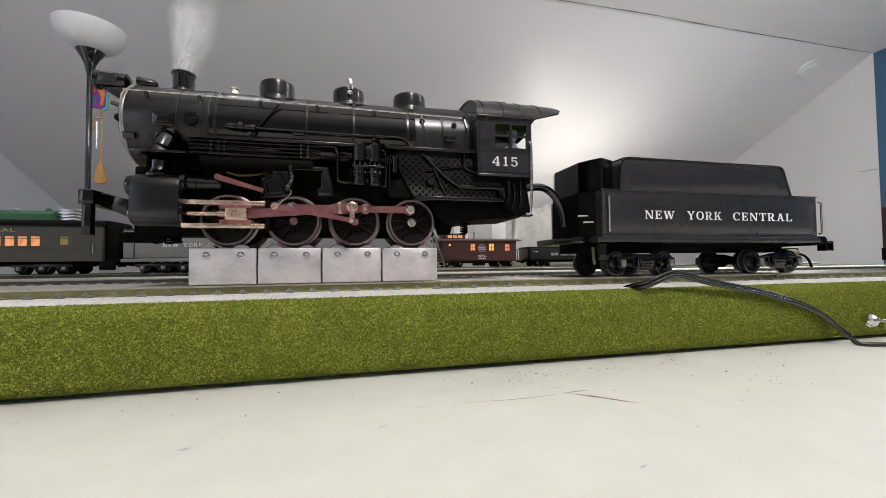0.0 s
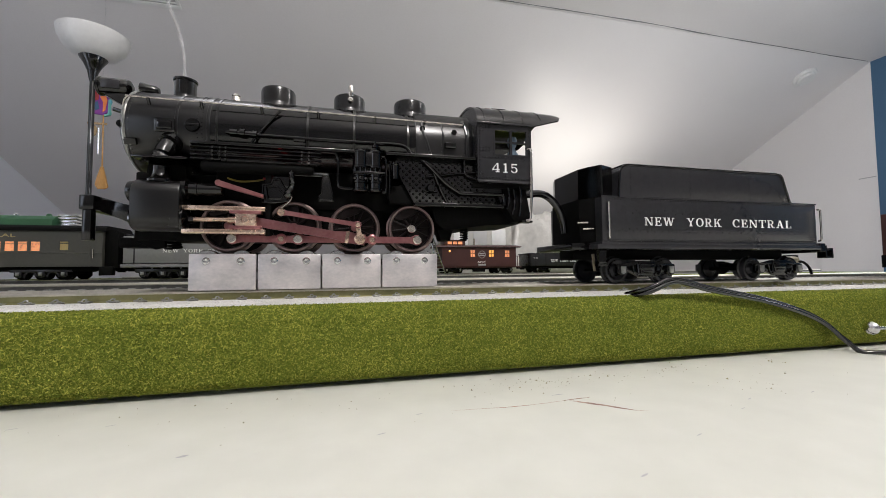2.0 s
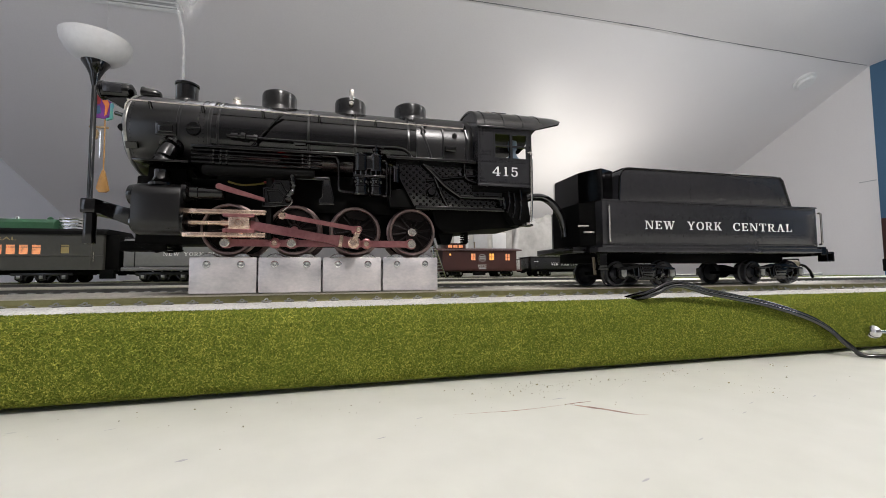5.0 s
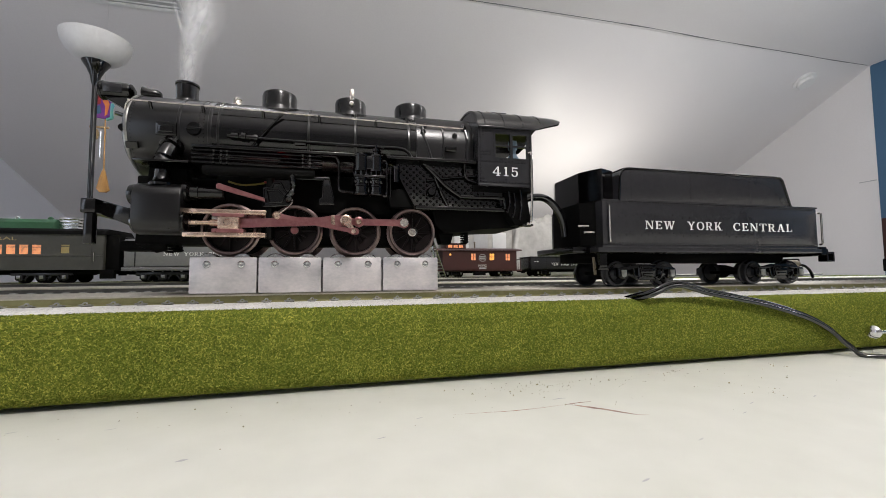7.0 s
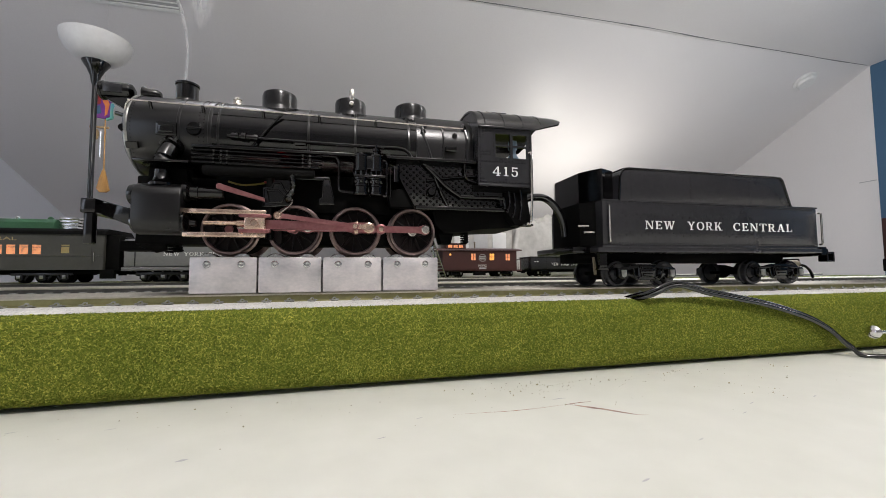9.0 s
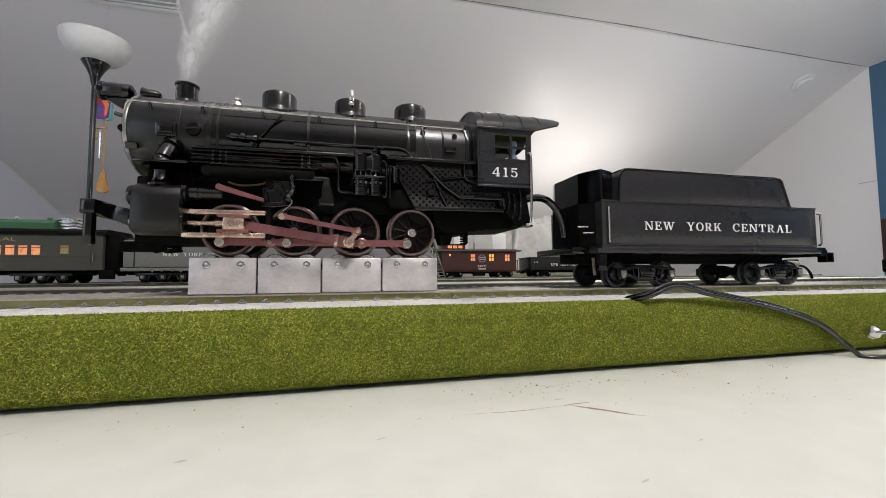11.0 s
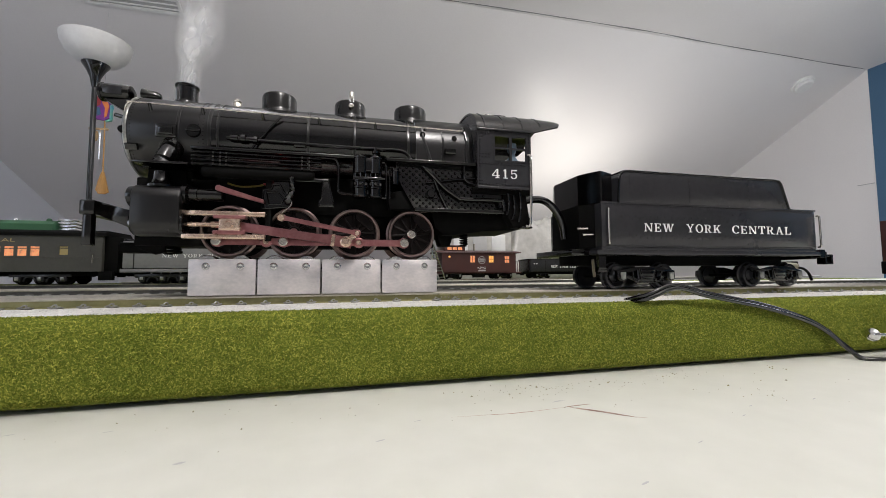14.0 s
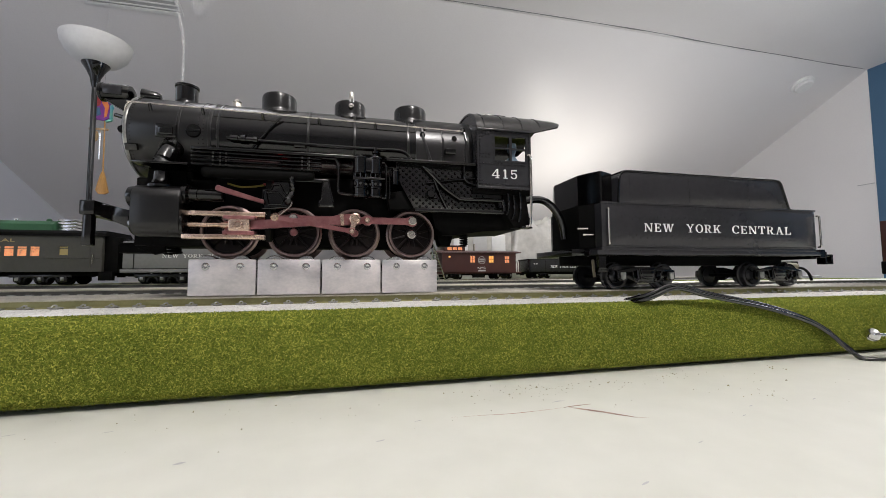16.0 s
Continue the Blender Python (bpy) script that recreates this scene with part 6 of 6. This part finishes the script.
# white plastic-wrapped things at the back of the board
def draped(name, x0, x1, y0, y1, z1, seed, label):
    n = 34
    bm = B()
    grid = []
    for j in range(n + 1):
        row = []
        for i in range(n + 1):
            u, v = i / n * 2 - 1, j / n * 2 - 1
            m = max(abs(u), abs(v))
            h = 1.0 if m < 0.62 else max(0.0, 1 - ((m - 0.62) / 0.38) ** 1.7)
            p = Vector((u * 2.2 + seed, v * 2.2, h))
            fold = noise.noise(p * 1.7) * 0.12 + noise.noise(p * 4.1) * 0.05
            z = -7.0 + (z1 + 7) * max(0, h * (0.92 + fold * (1.2 if h > 0.02 else 0)))
            row.append(bm.verts.new((((x0 + x1) / 2 + u * (x1 - x0) / 2 * (1 + fold * 0.25)) * K, ((y0 + y1) / 2 + v * (y1 - y0) / 2) * K, z * K)))
        grid.append(row)
    for j in range(n):
        for i in range(n):
            bm.faces.new((grid[j][i], grid[j][i + 1], grid[j + 1][i + 1], grid[j + 1][i]))
    solid_bottom = bm.faces.new([r[0] for r in grid] + grid[-1][1:] + [r[-1] for r in grid[::-1]][1:] + grid[0][-2:0:-1])
    return solid(name, bm, SHEET, label, "plastic sheet", angle=2.0)


draped("plastic_sheet", 405, 640, 700, 900, 168, 1.0, "crumpled white plastic sheet draped over a box")
draped("plastic_sheet", 600, 900, 740, 930, 120, 7.0, "crumpled white plastic sheet draped over a box")
# panelled box standing in for more of the plastic-covered things
crate = thing("white_box", "white box with panels and louvres, for plastic-covered things at the board's back", "box", (330, 760, -7))
part("body", box(B(), -90, 90, -40, 60, 0, 140, 2), SHEET, crate)
for i in range(3):
    part("panel", box(B(), -70 + i * 52, -32 + i * 52, -42, -39, 62, 120, 1), GREYMARK if i == 1 else WHITE, crate)
for i in range(6):
    part("louvre", box(B(), -84, 84, -41.6, -39.6, 20 + i * 6, 23 + i * 6, 0.5), GREYMARK, crate)
ladder = thing("ladder", "grey metal model ladder leaning in front of the caboose", "ladder", (0, 560, 0))
LEAN = [((167.0, 75.0), (182.0, -6.4)), ((172.0, 75.0), (200.0, -6.4))]
for (xa, za), (xb, zb) in LEAN:
    part("ladder_rail", tube(B(), [(xa, 0, za), (xb, 0, zb)], 1.6, 8), STEEL, ladder, "bright metal rail")
for i in range(12):
    f = (i + 0.6) / 12.2
    z = 75 + (-6.4 - 75) * f
    part("rung", rod(B(), (167 + 15 * f, 0, z), (172 + 28 * f, 0, z), 0.9, 6), PLATE, ladder)

# ---- smoke ----
STACK = (-90.0, 0.0, 112.0)


def puff_mesh(k, wide, high):
    """Five bowed layers of thin smoke, one behind the other."""
    bm = B()
    n = 14
    for layer in range(5):
        off = (layer - 2) * 0.36 * wide
        a = (layer - 2) * 0.5
        grid = []
        for j in range(n + 1):
            row = []
            for i in range(n + 1):
                u, v = i / n * 2 - 1, j / n * 2 - 1
                bow = 0.25 * wide * (1 - u * u) + 0.18 * wide * noise.noise(Vector((u * 1.4 + layer * 3, v * 1.6, k * 5.1)))
                x, y = u * wide, off + bow
                row.append(bm.verts.new(((x * math.cos(a) - y * math.sin(a)) * K, (x * math.sin(a) + y * math.cos(a)) * K, v * high * K)))
            grid.append(row)
        for j in range(n):
            for i in range(n):
                bm.faces.new((grid[j][i], grid[j][i + 1], grid[j + 1][i + 1], grid[j + 1][i]))
    return mesh("smoke_puff", bm, SMOKES_MAT[k], 3.2)


PUFFS = [puff_mesh(k, w, h) for k, (w, h) in enumerate(PUFF_SIZES)]
CHUFFS = [-0.12, 1.05, 2.06, 2.84, 3.50, 4.35, 5.25, 6.1, 6.78, 7.6, 8.36, 9.08, 9.9, 10.7, 11.37, 12.20, 12.97, 13.8, 14.62, 15.34]
SMOKES = []
for i, t0 in enumerate(CHUFFS):
    r = np.random.default_rng(50 + i)
    for k in range(4):
        ob = thing("smoke_puff", "soft white smoke puff blown from the stack", "smoke", STACK, "smoke puffs", "", PUFFS[k])
        SMOKES.append((ob, t0 + (0.09, 0.06, 0.03, -0.02)[k], r.normal(0.16 - 0.03 * k, 0.05), r.normal(0, 0.05), (200, 185, 160, 115)[k] + r.uniform(-15, 15), r.uniform(-25, 25), r.uniform(-30, 30), (36, 24, 10, -6)[k]))
bm = B()
wp = []
for i in range(40):
    h = i / 39 * 95
    wp.append((-1.0 + 3.4 * math.sin(h * 0.075) * min(1, h / 50) - 0.07 * h, 1.6 * math.sin(h * 0.06 + 1), h))
tube(bm, wp, [0.75 + 0.012 * i for i in range(40)], 10)
tube(bm, [(x + 0.3, y, z) for x, y, z in wp], [0.4 + 0.012 * i for i in range(40)], 8)
wisp = solid("smoke_wisp", bm, WISP, "thin white thread of smoke rising from the stack", "smoke", place=(-90, 0, 111))

# ---- what moves ----
PHASE = [(0, 100), (0.3, 127), (0.6, 157), (0.9, 187), (1.2, 217), (1.5, 247), (1.8, 272), (2.0, 291), (2.3, 324), (2.6, 359), (2.9, 393), (3.2, 426), (3.5, 455), (3.8, 486), (4.0, 510), (4.2, 533),
         (6.3, 769), (6.5, 791), (6.7, 815), (6.9, 842), (7.1, 869), (7.3, 893), (7.5, 917), (7.7, 942), (7.9, 967), (8.1, 991), (8.3, 1013), (8.5, 1033), (8.7, 1055), (8.9, 1077), (9.2, 1115),
         (11.3, 1358), (11.6, 1392), (12.0, 1430), (12.3, 1466), (12.6, 1498), (12.9, 1531), (13.2, 1567), (13.5, 1604), (13.8, 1645), (14.1, 1681), (14.4, 1709), (14.7, 1740), (15.0, 1775), (15.3, 1811), (15.6, 1847), (16.0, 1890)]


def phase(t):
    return float(np.interp(t, [p[0] for p in PHASE], [p[1] for p in PHASE]))


def motions():
    times = [0.1 * i for i in range(161)]
    for ob, x, s in WHEELS:
        lag = 0 if s < 0 else 90
        walk(ob, [(t, pose(x * K, s * 18.5 * K, WZ * K, 0, -(phase(t) + lag), 0) if s < 0 else pose(x * K, 18.5 * K, WZ * K, 0, -(phase(t) + lag), 180)) for t in times] if s < 0 else
             [(t, Matrix.Translation((x * K, 18.5 * K, WZ * K)) @ Matrix.Rotation(-radians(phase(t) + lag), 4, "Y") @ Matrix.Rotation(math.pi, 4, "Z")) for t in times])
    rows = {k: [] for k in ("side", "main", "cross", "crank", "ecc")}
    for t in times:
        a = radians(phase(t))
        dx, dz = 7.2 * math.cos(a), 7.2 * math.sin(a)
        px, pz = WHEEL_X[2] + dx, WZ + dz
        rows["side"].append((t, pose(px * K, 0, pz * K)))
        cz = 35.8
        cxx = px - math.sqrt(MAIN ** 2 - (pz - cz) ** 2)
        rows["cross"].append((t, pose(cxx * K, 0, cz * K)))
        rows["main"].append((t, pose(cxx * K, 0, cz * K, 0, -math.degrees(math.atan2(pz - cz, px - cxx)), 0)))
        e = a + math.pi / 2
        ex, ez = WHEEL_X[2] + 1.6 * math.cos(e), WZ + 1.6 * math.sin(e)
        rows["crank"].append((t, pose(px * K, 0, pz * K, 0, -(math.degrees(math.atan2(ez - pz, ex - px) - a) % 360 + math.degrees(a)), 0)))
        jz = 39.8
        rows["ecc"].append((t, pose(ex * K, 0, ez * K, 0, math.degrees(math.asin((jz - ez) / ECC)), 0)))
    for ob, key in ((side_rod, "side"), (main_rod, "main"), (crosshead, "cross"), (return_crank, "crank"), (eccentric_rod, "ecc")):
        walk(ob, rows[key])
    # each puff waits low in the boiler, jets out of the stack, spreads and drifts up to the ceiling
    for ob, t0, vx, vy, speed, turn, spin, jet in SMOKES:
        def at(t):
            s = max(0.0, t - t0)
            h = -44 + (jet + 44) * min(1.0, s / 0.035) + speed * max(0.0, s - 0.035)
            out = max(0.0, h)
            h = min(h, 1300)
            out = min(out, 700)
            return (t, pose((STACK[0] + vx * out) * K, (STACK[1] + vy * out) * K, (STACK[2] + h) * K, 0, 0, turn + spin * min(s, 1.4)))
        ts = sorted({0.0, 16.0} | {round(t0 + d, 2) for d in (0, 0.035, 0.08, 0.14, 0.2, 0.3, 0.5, 0.8, 1.4, 2.5, 4.5) if 0 < t0 + d < 16})
        walk(ob, [at(t) for t in ts])
    walk(wisp, [(t, pose(-0.090, 0, 0.111, 2 * math.sin(t * 3.1), 3.5 * math.sin(t * 2.3 + 0.6) - 1, 65 * math.sin(t * 1.7))) for t in [0.25 * i for i in range(65)]])


motions()
